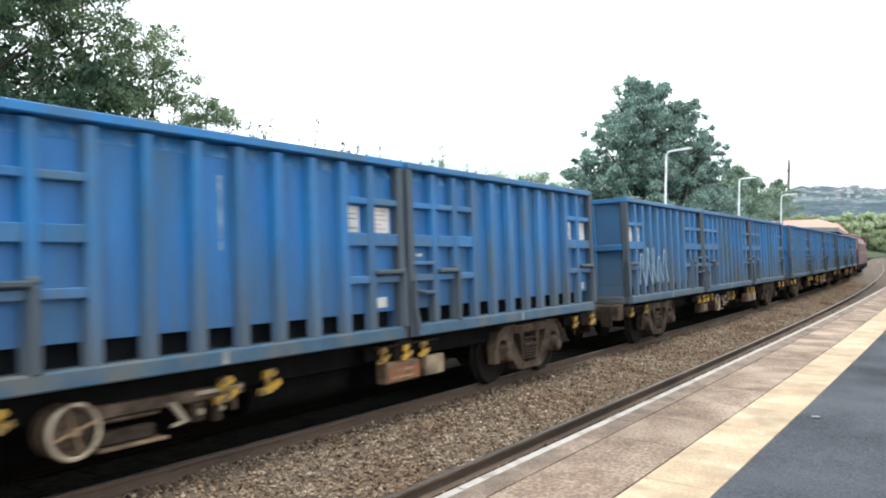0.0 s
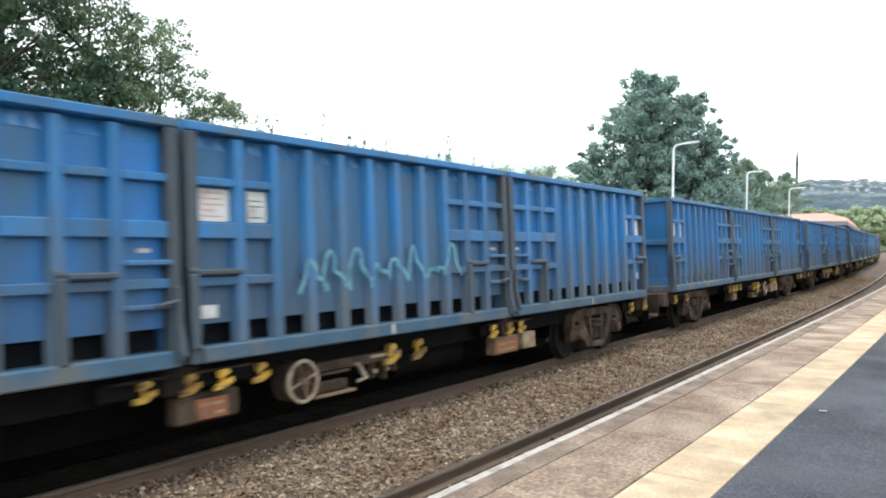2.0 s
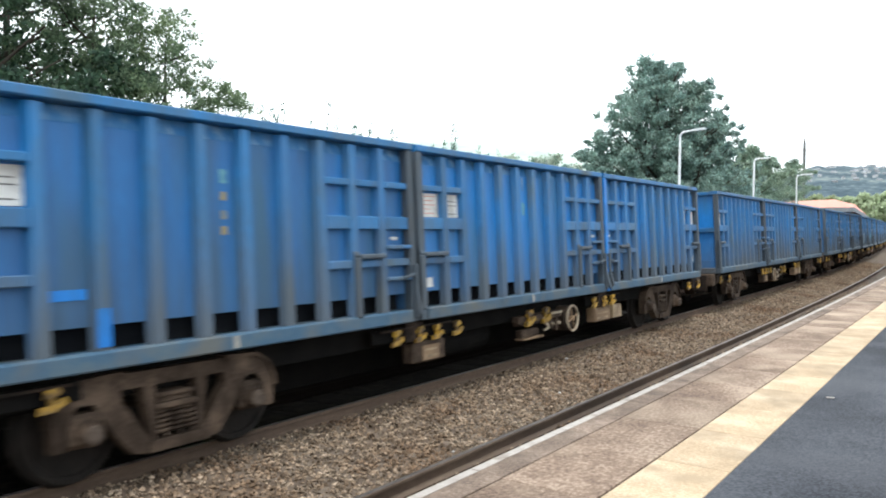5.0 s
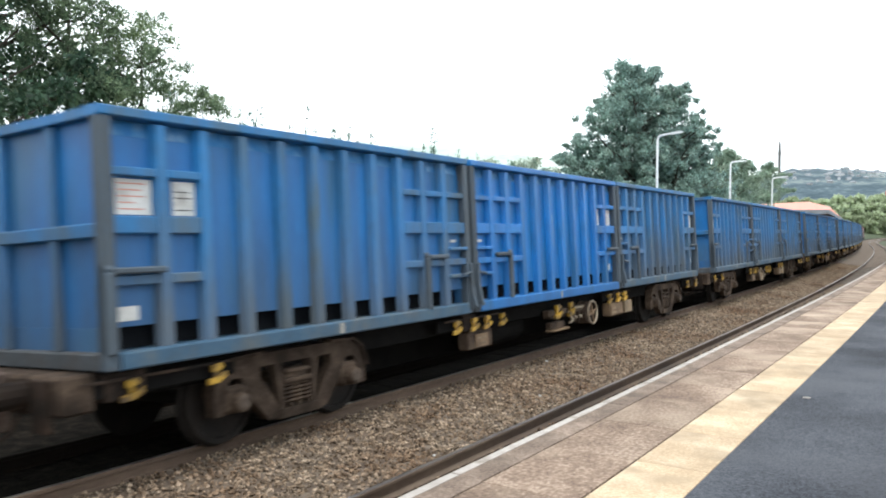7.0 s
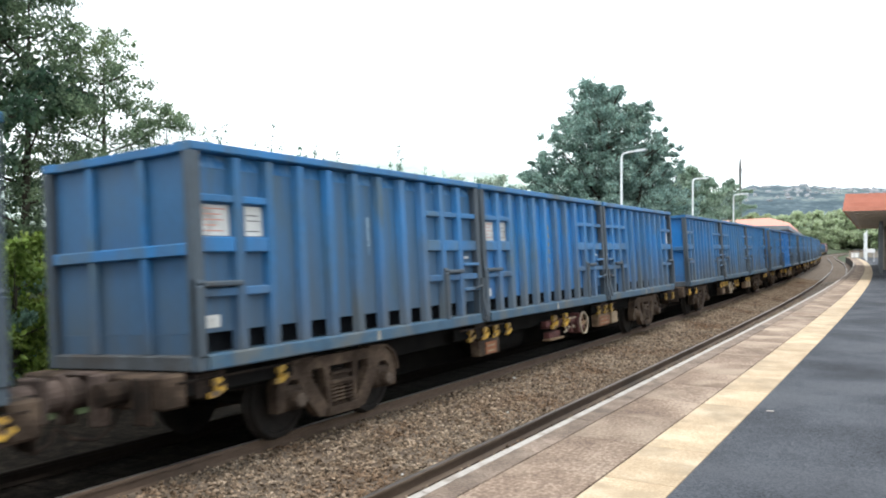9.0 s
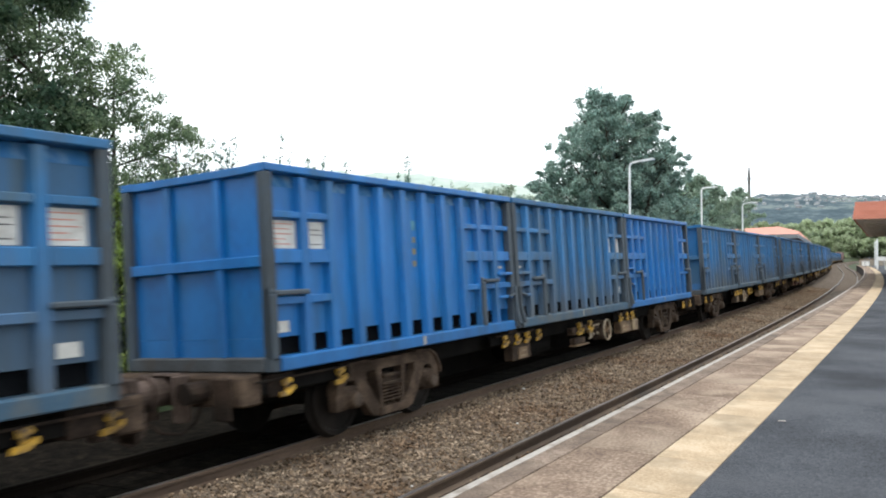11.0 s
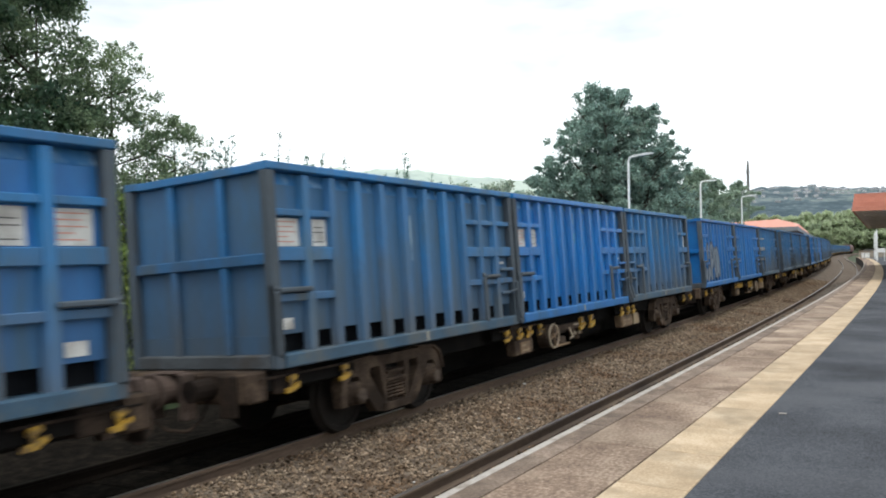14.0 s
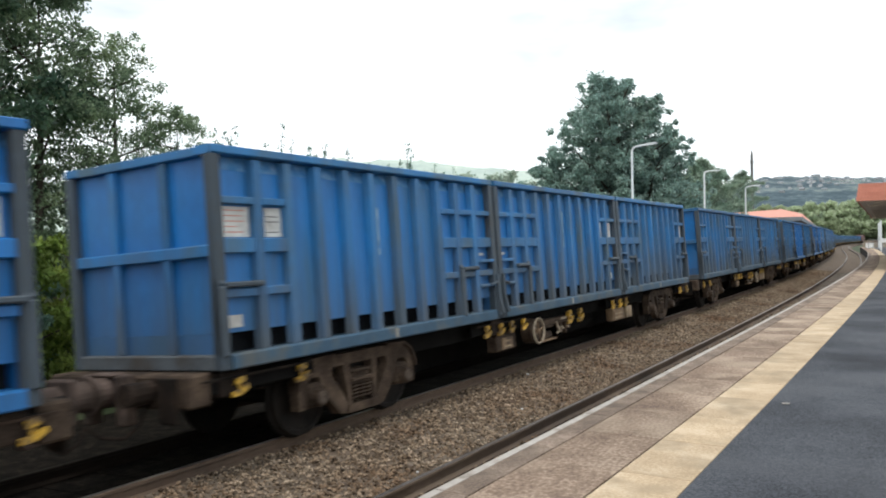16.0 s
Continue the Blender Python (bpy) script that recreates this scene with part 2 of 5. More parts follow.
# Shade under and behind the train, put into the ballast colour.
SHADED_BED = material("oily_track_bed", [(0.005, 0.0045, 0.004), (0.010, 0.0085, 0.007), (0.022, 0.018, 0.014)], 6, 1.0, 0, 0.8, (1, 1, 1), 24, spec=0.03)
SLEEPER = material("weathered_concrete_sleeper", [(0.10, 0.085, 0.07), (0.15, 0.13, 0.11)], 4, 0.9, 0, 0.2, vary=0.15, dirt=(0.05, 0.04, 0.03), dirt_amount=0.5, dirt_scale=2)
SLAB = material("weathered_concrete_paving", [(0.118, 0.080, 0.058), (0.212, 0.150, 0.110), (0.355, 0.272, 0.205)], 1.4, 0.9, 0, 0.5, (1, 0.7, 1), 40, 0.14, 0.25, (0.40, 0.315, 0.235), 0.36, 1.1, grain=0.8)
EDGE_STONE = material("brown_edge_coping", [(0.112, 0.080, 0.060), (0.185, 0.135, 0.102), (0.27, 0.205, 0.160)], 2.5, 0.85, 0, 0.35, (1, 1, 1), 45, 0.12, 0.3, (0.10, 0.073, 0.055), 0.4, 3, grain=0.85)
WHITE_LINE = material("worn_white_line", [(0.31, 0.275, 0.245), (0.47, 0.43, 0.395)], 5, 0.75, 0, 0.15, (1, 1, 1), 50, 0.08, 0.3, (0.20, 0.165, 0.135), 0.45, 5)
YELLOW_LINE = material("faded_yellow_platform_line", [(0.345, 0.252, 0.158), (0.445, 0.332, 0.215), (0.52, 0.41, 0.29)], 2.5, 0.8, 0, 0.2, (1, 1, 1), 60, 0.08, 0.3, (0.30, 0.23, 0.15), 0.42, 3.0, grain=0.95)
ASPHALT = material("dark_platform_asphalt", [(0.014, 0.0155, 0.0205), (0.039, 0.0425, 0.052), (0.080, 0.085, 0.098)], 0.8, 0.85, 0, 0.9, (1, 1, 1), 60, spec=0.3, dirt=(0.074, 0.077, 0.087), dirt_amount=0.3, dirt_scale=0.5, grain=0.95)
WALL_BRICK = material("sooty_platform_wall", [(0.05, 0.04, 0.035), (0.09, 0.07, 0.055)], 3, 0.9, 0, 0.3)
GRASS = material("rough_grass_ground", [(0.020, 0.034, 0.012), (0.036, 0.052, 0.02), (0.07, 0.08, 0.035)], 0.8, 0.95, 0, 0.5, (1, 1, 1), 12)
LEAF_DARK = material("dark_green_leaves", [(0.045, 0.088, 0.060), (0.070, 0.125, 0.075), (0.11, 0.17, 0.085)], 0.7, 0.5, 0, 0, (1, 1, 1), 5, 0.55, 0.4, islands=True, translucent=0.45)
LEAF_OLIVE = material("soft_green_leaves", [(0.14, 0.205, 0.13), (0.19, 0.26, 0.155), (0.25, 0.32, 0.175)], 0.7, 0.5, 0, 0, (1, 1, 1), 5, 0.5, 0.4, islands=True, translucent=0.5)
# Leaf green lightened and blued: some haze is put into the colour.
LEAF_MID = material("blue_green_leaves", [(0.120, 0.210, 0.168), (0.168, 0.270, 0.210), (0.228, 0.342, 0.245)], 0.5, 0.5, 0, 0, (1, 1, 1), 5, 0.4, 0.4, islands=True, translucent=0.5)
LEAF_LIGHT = material("yellow_green_leaves", [(0.12, 0.19, 0.035), (0.19, 0.26, 0.055), (0.26, 0.31, 0.08)], 0.6, 0.6, 0, 0, (1, 1, 1), 5, 0.45, 0.3, islands=True, translucent=0.4)
# Distance haze is mixed into these two leaf colours, paler than real foliage.
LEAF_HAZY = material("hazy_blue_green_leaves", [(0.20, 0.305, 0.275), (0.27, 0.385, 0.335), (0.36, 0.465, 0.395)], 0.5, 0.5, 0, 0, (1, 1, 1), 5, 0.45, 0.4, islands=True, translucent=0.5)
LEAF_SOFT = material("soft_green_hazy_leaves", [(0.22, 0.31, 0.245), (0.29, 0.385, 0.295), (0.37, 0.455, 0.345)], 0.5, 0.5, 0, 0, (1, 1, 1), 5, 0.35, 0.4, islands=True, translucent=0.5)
# Stronger haze of the far trees, put into the leaf colour.
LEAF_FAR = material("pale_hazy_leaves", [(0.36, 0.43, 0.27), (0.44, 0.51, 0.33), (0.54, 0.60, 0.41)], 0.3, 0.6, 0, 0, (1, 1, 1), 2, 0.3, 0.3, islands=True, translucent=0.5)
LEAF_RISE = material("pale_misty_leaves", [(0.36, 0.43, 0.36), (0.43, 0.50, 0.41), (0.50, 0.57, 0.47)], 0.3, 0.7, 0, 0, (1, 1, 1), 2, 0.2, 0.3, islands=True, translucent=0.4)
BARK = material("grey_brown_bark", [(0.05, 0.04, 0.03), (0.09, 0.075, 0.06)], 5, 0.9, 0, 0.5, (1, 1, 0.3))
LAMP_GREY = material("pale_grey_lamp_paint", [(0.70, 0.72, 0.72), (0.78, 0.80, 0.80)], 3, 0.5, 0, 0.03)
RED_ROOF = material("orange_red_roof_sheet", [(0.52, 0.19, 0.125), (0.62, 0.24, 0.165)], 1.5, 0.55, 0, 0.05, (1, 1, 1), 12, 0.06)
SOFFIT = material("cream_canopy_boards", [(0.66, 0.57, 0.47), (0.80, 0.73, 0.64)], 2, 0.7, 0, 0.1)
STONE_WALL = material("buff_station_wall", [(0.26, 0.22, 0.17), (0.36, 0.31, 0.25)], 3, 0.85, 0, 0.2)
GREY_PAINT = material("grey_painted_steel", [(0.16, 0.17, 0.18), (0.22, 0.23, 0.24)], 3, 0.6, 0, 0.05)
WHITE_PAINT = material("white_painted_board", [(0.70, 0.70, 0.68), (0.8, 0.8, 0.78)], 3, 0.5, 0, 0.02)
# The blue cast of distance is mixed into the woodland colour.
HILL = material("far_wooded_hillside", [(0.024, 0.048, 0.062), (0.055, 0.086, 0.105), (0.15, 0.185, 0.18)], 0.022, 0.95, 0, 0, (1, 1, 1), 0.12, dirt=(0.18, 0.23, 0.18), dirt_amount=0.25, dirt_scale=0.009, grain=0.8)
# Green hill with pale haze put into its colour, near the sky's tone.
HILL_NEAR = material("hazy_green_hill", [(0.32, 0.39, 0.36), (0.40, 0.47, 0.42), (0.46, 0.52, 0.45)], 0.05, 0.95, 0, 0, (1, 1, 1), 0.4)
LOCO_RED = material("maroon_locomotive_paint", [(0.075, 0.022, 0.024), (0.105, 0.03, 0.03)], 1, 0.5, 0, 0.03)
GLASS_DARK = material("dark_cab_glass", [(0.02, 0.025, 0.03), (0.03, 0.035, 0.04)], 2, 0.1, 0, 0)
HOUSE = material("pale_stone_house", [(0.32, 0.33, 0.34), (0.45, 0.45, 0.44)], 0.1, 0.9, 0, 0, vary=0.35)
HOUSE_ROOF = material("slate_house_roof", [(0.20, 0.21, 0.23), (0.26, 0.27, 0.29)], 0.1, 0.8, 0, 0, vary=0.2)
TOWER = material("dark_stone_tower", [(0.12, 0.12, 0.12), (0.17, 0.165, 0.16)], 0.3, 0.9, 0, 0)


# ---- mesh helpers ----
def box(bm, x0, y0, z0, x1, y1, z1, bevel=0.0):
    vs = [bm.verts.new(p) for p in ((x0, y0, z0), (x1, y0, z0), (x1, y1, z0), (x0, y1, z0), (x0, y0, z1), (x1, y0, z1), (x1, y1, z1), (x0, y1, z1))]
    fs = [bm.faces.new([vs[i] for i in f]) for f in ((0, 3, 2, 1), (4, 5, 6, 7), (0, 1, 5, 4), (1, 2, 6, 5), (2, 3, 7, 6), (3, 0, 4, 7))]
    if bevel:
        es = list({e for f in fs for e in f.edges})
        bmesh.ops.bevel(bm, geom=es, offset=bevel, segments=1, affect="EDGES")
    return fs


def prism(bm, outline, axis, a, b):
    """An outline in the plane across the axis ('x', 'y' or 'z'), drawn out from a to b."""
    def place(u, v, w):
        return {"x": (w, u, v), "y": (u, w, v), "z": (u, v, w)}[axis]
    lo = [bm.verts.new(place(u, v, a)) for u, v in outline]
    hi = [bm.verts.new(place(u, v, b)) for u, v in outline]
    n = len(outline)
    for i in range(n):
        bm.faces.new((lo[i], lo[(i + 1) % n], hi[(i + 1) % n], hi[i]))
    bm.faces.new(lo[::-1])
    bm.faces.new(hi)
    bmesh.ops.recalc_face_normals(bm, faces=bm.faces[:])


def rod(bm, p, q, r0, r1=None, sides=10):
    p, q = Vector(p), Vector(q)
    r1 = r0 if r1 is None else r1
    turn = (q - p).to_track_quat("Z", "Y").to_matrix()
    rings = []
    for c, r in ((p, r0), (q, r1)):
        rings.append([bm.verts.new(c + turn @ Vector((r * math.cos(2 * math.pi * i / sides), r * math.sin(2 * math.pi * i / sides), 0))) for i in range(sides)])
    for i in range(sides):
        j = (i + 1) % sides
        bm.faces.new((rings[0][i], rings[0][j], rings[1][j], rings[1][i]))
    bm.faces.new(rings[0][::-1])
    bm.faces.new(rings[1])


def ring(bm, centre, axis, radius, thick, sides=24, small=6):
    """A torus round the axis 'x' or 'z'."""
    rows = []
    for i in range(sides):
        a = 2 * math.pi * i / sides
        row = []
        for k in range(small):
            b = 2 * math.pi * k / small
            r, h = radius + thick * math.cos(b), thick * math.sin(b)
            u, v = r * math.cos(a), r * math.sin(a)
            row.append(bm.verts.new(Vector(centre) + (Vector((h, u, v)) if axis == "x" else Vector((u, v, h)))))
        rows.append(row)
    for i in range(sides):
        for k in range(small):
            bm.faces.new((rows[i][k], rows[(i + 1) % sides][k], rows[(i + 1) % sides][(k + 1) % small], rows[i][(k + 1) % small]))


def mesh_of(name, bm, mat, smooth=False):
    me = bpy.data.meshes.new(name)
    bm.to_mesh(me)
    bm.free()
    for m in mat if isinstance(mat, (list, tuple)) else [mat]:
        me.materials.append(m)
    if smooth:
        me.polygons.foreach_set("use_smooth", [True] * len(me.polygons))
    return me


def part(name, bm, mat, parent=None, label="", at=None, smooth=False):
    ob = new(name, bm if isinstance(bm, bpy.types.Mesh) else mesh_of(name, bm, mat, smooth))
    if parent:
        ob.parent = parent
    if at is not None:
        ob.matrix_basis = at
    if label:
        ob["label"] = label
    return ob


def boxes(name, spans, mat, parent=None, label="", bevel=0.0):
    bm = bmesh.new()
    for s in spans:
        box(bm, *s, bevel=bevel)
    return part(name, bm, mat, parent, label)


def sheet(name, verts, faces, mat, smooth=False):
    me = bpy.data.meshes.new(name)
    me.from_pydata(verts, [], faces)
    for m in mat if isinstance(mat, (list, tuple)) else [mat]:
        me.materials.append(m)
    if smooth:
        me.polygons.foreach_set("use_smooth", [True] * len(me.polygons))
    return new(name, me)


# ---- the railway's line ----
KNOTS = (0, 40, 80, 120, 160, 190, 300, 440, 500)
BENDS = (0.00049, 0.00099, 0.00055, 0.00053, 0.0003, -0.00045, -0.00045, -0.00042, 0.0)
STEP = 0.5
G = np.arange(-440, 700, STEP)
TH = np.concatenate([[0], np.cumsum(np.interp(G[:-1] + STEP / 2, KNOTS, BENDS) * STEP)])
ZERO = int(440 / STEP)
TH -= TH[ZERO]
GX = np.concatenate([[0], np.cumsum(-np.sin((TH[1:] + TH[:-1]) / 2) * STEP)])
GY = np.concatenate([[0], np.cumsum(np.cos((TH[1:] + TH[:-1]) / 2) * STEP)])
GX -= GX[ZERO]
GY -= GY[ZERO]


def on_line(s, d, z=0.0):
    t = np.interp(s, G, TH)
    return Vector((np.interp(s, G, GX) - d * math.cos(t), np.interp(s, G, GY) - d * math.sin(t), z))


def heading(s):
    return math.degrees(np.interp(s, G, TH))


def placed(s, d, z=0.0, turn=0.0, lean=0.0):
    p = on_line(s, d, z)
    return pose(p.x, p.y, p.z, 0, lean, heading(s) + turn)


def bearing(az, dist, z=0.0):
    a = radians(az)
    return Vector((-math.sin(a) * dist, math.cos(a) * dist, z))


def swept(name, outline, stations, mat, parent=None, closed=True, smooth=False):
    """An outline of (d, z) drawn along the line through the stations."""
    vs, fs, n = [], [], len(outline)
    for s in stations:
        vs += [on_line(s, d, z) for d, z in outline]
    for i in range(len(stations) - 1):
        for k in range(n if closed else n - 1):
            a, b = i * n + k, i * n + (k + 1) % n
            fs.append((a, b, b + n, a + n))
    if closed:
        fs += [tuple(range(n)), tuple(range((len(stations) - 1) * n, len(stations) * n))]
    ob = sheet(name, vs, fs, mat, smooth)
    bm = bmesh.new()
    bm.from_mesh(ob.data)
    bmesh.ops.recalc_face_normals(bm, faces=bm.faces[:])
    bm.to_mesh(ob.data)
    bm.free()
    if parent:
        ob.parent = parent
    return ob


STATIONS = [-420 + 20 * i for i in range(20)] + [-20 + 2 * i for i in range(60)] + [100 + 10 * i for i in range(51)]
CANT = 2.7
TRACK_D, TRACK_Z = 7.43, -0.86
NEAR_D, NEAR_Z = 3.85, -0.945
EDGE, YELLOW_A, YELLOW_B = 2.535, 1.705, 1.243


# ---- ground, track beds, platforms ----
def make_ground():
    # one sheet to the horizon, sunk under the railway; it lifts to a bank on the far side
    us = [-3000, -1500, -800, -400, -200, -100, -60, -40, -28, -20, -17, -14.5, -12.6, -11.8, -11.2, 0, 5, 20, 60, 200, 800, 3000]
    hs = [12, 10, 8, 6, 5, 4, 3, 2.2, 1.6, 0.9, 0.5, 0.1, -0.5, -1.0, -1.35, -1.35, -1.35, -1.35, -1.3, -1.2, -1.2, -1.2]
    vs_s = [-2500, -1200, -600, -420] + [-380 + 20 * i for i in range(51)] + [690, 900, 1500, 3000]
    verts, faces = [], []
    for s in vs_s:
        inside = min(max(s, -420), 680)
        for u, h in zip(us, hs):
            p = on_line(inside, -u, h)
            extra = s - inside
            p += Vector((0, extra, 0))
            if abs(u) > 150:
                p.x = u
            p.z += 0.15 * noise.noise((p.x * 0.1, p.y * 0.1, 0)) * (1 if u < -10.5 else 0.2)
            verts.append(p)
    n = len(us)
    for i in range(len(vs_s) - 1):
        for k in range(n - 1):
            a = i * n + k
            faces.append((a, a + 1, a + n + 1, a + n))
    tagged(sheet("ground", verts, faces, GRASS, True), "rough grass ground rising to a bank behind the railway", "ground", kind="structure")


make_ground()


def make_bed():
    def bed(name, d, z, mat, half):
        c = math.tan(radians(CANT))
        out = [(d - half, z + c * half), (d + half, z - c * half), (d + half + 0.35, -1.37), (d - half - 0.35, -1.37)]
        return swept(name, out, STATIONS, mat)
    tagged(bed("track_bed", TRACK_D, TRACK_Z - 0.172, SHADED_BED, 0.80), "ballast bed painted near black as shade under the train", "track bed", kind="structure")
    tagged(bed("track_bed", NEAR_D, NEAR_Z - 0.172, BALLAST, 0.80), "brown ballast bed beside the platform", "track bed", kind="structure")
    out = [(EDGE - 0.1, -1.02), (NEAR_D - 0.77, -1.075), (NEAR_D - 0.77, -1.36), (EDGE - 0.1, -1.36)]
    tagged(swept("ballast_bank", out, STATIONS, BALLAST), "brown ballast strip against the platform wall", "ballast", kind="structure")
    a, b = NEAR_D + 0.80, TRACK_D - 0.80
    out = [(a - 0.03, -1.165), (a + 0.25, -1.13), ((a + b) / 2, -1.08), (b - 0.35, -0.985), (b + 0.03, -0.962), (b + 0.03, -1.36), (a - 0.03, -1.36)]
    tagged(swept("ballast_bank", out, STATIONS, BALLAST), "brown stone ballast between the two tracks", "ballast", kind="structure")
    # This shoulder is painted near black for the shade behind the train.
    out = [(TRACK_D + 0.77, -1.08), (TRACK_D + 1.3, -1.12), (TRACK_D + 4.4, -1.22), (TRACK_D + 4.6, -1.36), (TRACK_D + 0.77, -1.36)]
    tagged(swept("ballast_bank", out, STATIONS, SHADED_BED), "ballast shoulder painted near black as shade behind the train", "ballast", kind="structure")


make_bed()


def stones(name, count, s0, s1, d0, d1, top, seed, label):
    """Loose angular ballast: one heap of small uneven stones."""
    rng = np.random.default_rng(seed)
    base = np.array([(0, 0, 1), (1, 0, .1), (0.2, 1, 0), (-1, .2, .15), (-.1, -1, 0), (0, 0, -1)], float)
    tris = np.array([(0, 1, 2), (0, 2, 3), (0, 3, 4), (0, 4, 1), (5, 2, 1), (5, 3, 2), (5, 4, 3), (5, 1, 4)])
    s = s0 + (s1 - s0) * rng.random(count) ** 1.35
    d = d0 + (d1 - d0) * rng.random(count)
    t = np.interp(s, G, TH)
    cx, cy = np.interp(s, G, GX) - d * np.cos(t), np.interp(s, G, GY) - d * np.sin(t)
    cz = np.array([top(v) for v in d]) + 0.012 * rng.standard_normal(count)
    size = 0.014 + 0.023 * rng.random(count) ** 1.5
    v = base[None] * (0.65 + 0.6 * rng.random((count, 6, 1))) * size[:, None, None]
    v[:, :, 2] *= 0.75
    q = rng.random((count, 1)) * 6.283
    tilt = rng.normal(0, 0.5, (count, 1))
    x, y, z = v[:, :, 0], v[:, :, 1], v[:, :, 2]
    y, z = y * np.cos(tilt) - z * np.sin(tilt), y * np.sin(tilt) + z * np.cos(tilt)
    x, y = x * np.cos(q) - y * np.sin(q), x * np.sin(q) + y * np.cos(q)
    pts = np.stack([x + cx[:, None], y + cy[:, None], z + cz[:, None]], 2).reshape(-1, 3)
    faces = (tris[None] + (np.arange(count) * 6)[:, None, None]).reshape(-1, 3)
    ob = sheet(name, pts.tolist(), faces.tolist(), STONE)
    return tagged(ob, label, "ballast", kind="stuff")


def bank_top(d):
    a, b = NEAR_D + 0.80, TRACK_D - 0.80
    return float(np.interp(d, (a, a + 0.25, (a + b) / 2, b - 0.35, b), (-1.16, -1.125, -1.075, -0.98, -0.96)))


stones("ballast_stones", 78000, -1.0, 70.0, NEAR_D + 0.76, TRACK_D - 0.82, bank_top, 3, "loose angular brown and grey ballast stones")
stones("ballast_stones", 9000, -1.0, 45.0, NEAR_D - 0.6, NEAR_D + 0.7, lambda d: NEAR_Z - 0.165 - math.tan(radians(CANT)) * (d - NEAR_D), 4, "loose ballast stones between the rails")


def make_tracks():
    prof = [(-0.07, -0.16), (0.07, -0.16), (0.07, -0.145), (0.012, -0.12), (0.012, -0.045), (0.035, -0.035), (0.035, -0.004), (0.026, 0), (-0.026, 0), (-0.035, -0.004), (-0.035, -0.035), (-0.012, -0.045), (-0.012, -0.12), (-0.07, -0.145)]
    sleeper = bmesh.new()
    prism(sleeper, [(-0.14, -0.2), (0.14, -0.2), (0.11, 0), (-0.11, 0)], "x", -1.25, 1.25)
    sleeper_mesh = mesh_of("sleeper", sleeper, SLEEPER)
    # Sleepers under the train share the bed's painted shade.
    shaded_mesh = sleeper_mesh.copy()
    shaded_mesh.materials[0] = SHADED_BED
    shaded_mesh.transform(Matrix.Diagonal((0.72, 1, 1, 1)))
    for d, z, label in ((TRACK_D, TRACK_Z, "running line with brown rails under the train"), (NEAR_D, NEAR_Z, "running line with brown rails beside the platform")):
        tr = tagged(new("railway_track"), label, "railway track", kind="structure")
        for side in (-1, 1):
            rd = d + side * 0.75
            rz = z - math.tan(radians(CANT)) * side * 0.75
            # The far rail gets the shade-dark colour, the others plain brown.
            swept("rail", [(rd + u, rz + v) for u, v in prof], STATIONS, (RAIL_SHADED if side > 0 else RAIL_RUN) if d == TRACK_D else RAIL, tr)
            if not (d == TRACK_D and side > 0):
                swept("rail_head", [(rd - 0.024, rz + 0.003), (rd + 0.024, rz + 0.003), (rd + 0.024, rz - 0.002), (rd - 0.024, rz - 0.002)], STATIONS, RAIL_TOP, tr)
        # clips on the platform side of the rail that faces the camera
        clip = bmesh.new()
        box(clip, -0.05, -0.06, -0.155, 0.06, 0.06, -0.115, 0.012)
        rod(clip, (-0.035, -0.07, -0.11), (0.05, 0.07, -0.085), 0.016, 0.016, 6)
        clip_mesh = mesh_of("rail_clip", clip, RUST)
        for i in range(75 if d == NEAR_D else 0):
            part("rail_clip", clip_mesh, None, tr, at=placed(-4 + 0.65 * i, d - 0.75 - 0.075, z + math.tan(radians(CANT)) * 0.75))
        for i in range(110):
            part("sleeper", shaded_mesh if d == TRACK_D else sleeper_mesh, None, tr, at=placed(-4 + 0.65 * i, d, z - 0.165, lean=-CANT))


make_tracks()

BITS = ((13.4, 6.35, -0.97, 0.032), (11.0, 5.33, -1.075, 0.026), (7.5, 4.96, -1.11, 0.02))
LITTER = ((7.5, 1.096, 0.035),)
PLATFORM_END = 150.0
P_ST = [-40 + 4 * i for i in range(9)] + [-4 + 2 * i for i in range(77)] + [PLATFORM_END]


def make_platform():
    tagged(swept("platform", [(EDGE - 0.10, -0.012), (EDGE - 0.10, -1.36), (-9, -1.36), (-9, -0.012)], P_ST, WALL_BRICK), "solid station platform with a sooty brick face", "platform", kind="structure")
    tagged(swept("platform_surface", [(YELLOW_B, -0.001), (-9, 0.02), (-9, -0.01), (YELLOW_B, -0.01)], P_ST, ASPHALT), "smooth dark grey asphalt platform surface", "platform", kind="structure")
    # past the near stretch the paving goes on as plain strips
    far = [s for s in P_ST if s >= 92]
    tagged(swept("paving", [(EDGE, 0.0), (YELLOW_A, 0.0), (YELLOW_A, -0.07), (EDGE, -0.07)], far, SLAB), "distant grey platform edge paving", "paving", kind="structure")
    tagged(swept("yellow_line", [(YELLOW_A, 0.002), (YELLOW_B, 0.002), (YELLOW_B, -0.07), (YELLOW_A, -0.07)], far, YELLOW_LINE), "distant faded yellow platform line", "platform line", kind="structure")


make_platform()


# ---- trees and shrubs ----
LEAF_SHAPE = np.array([(0, 0, 0), (0.32, 0.45, 0.06), (0, 1, -0.08), (-0.32, 0.45, 0.06)])


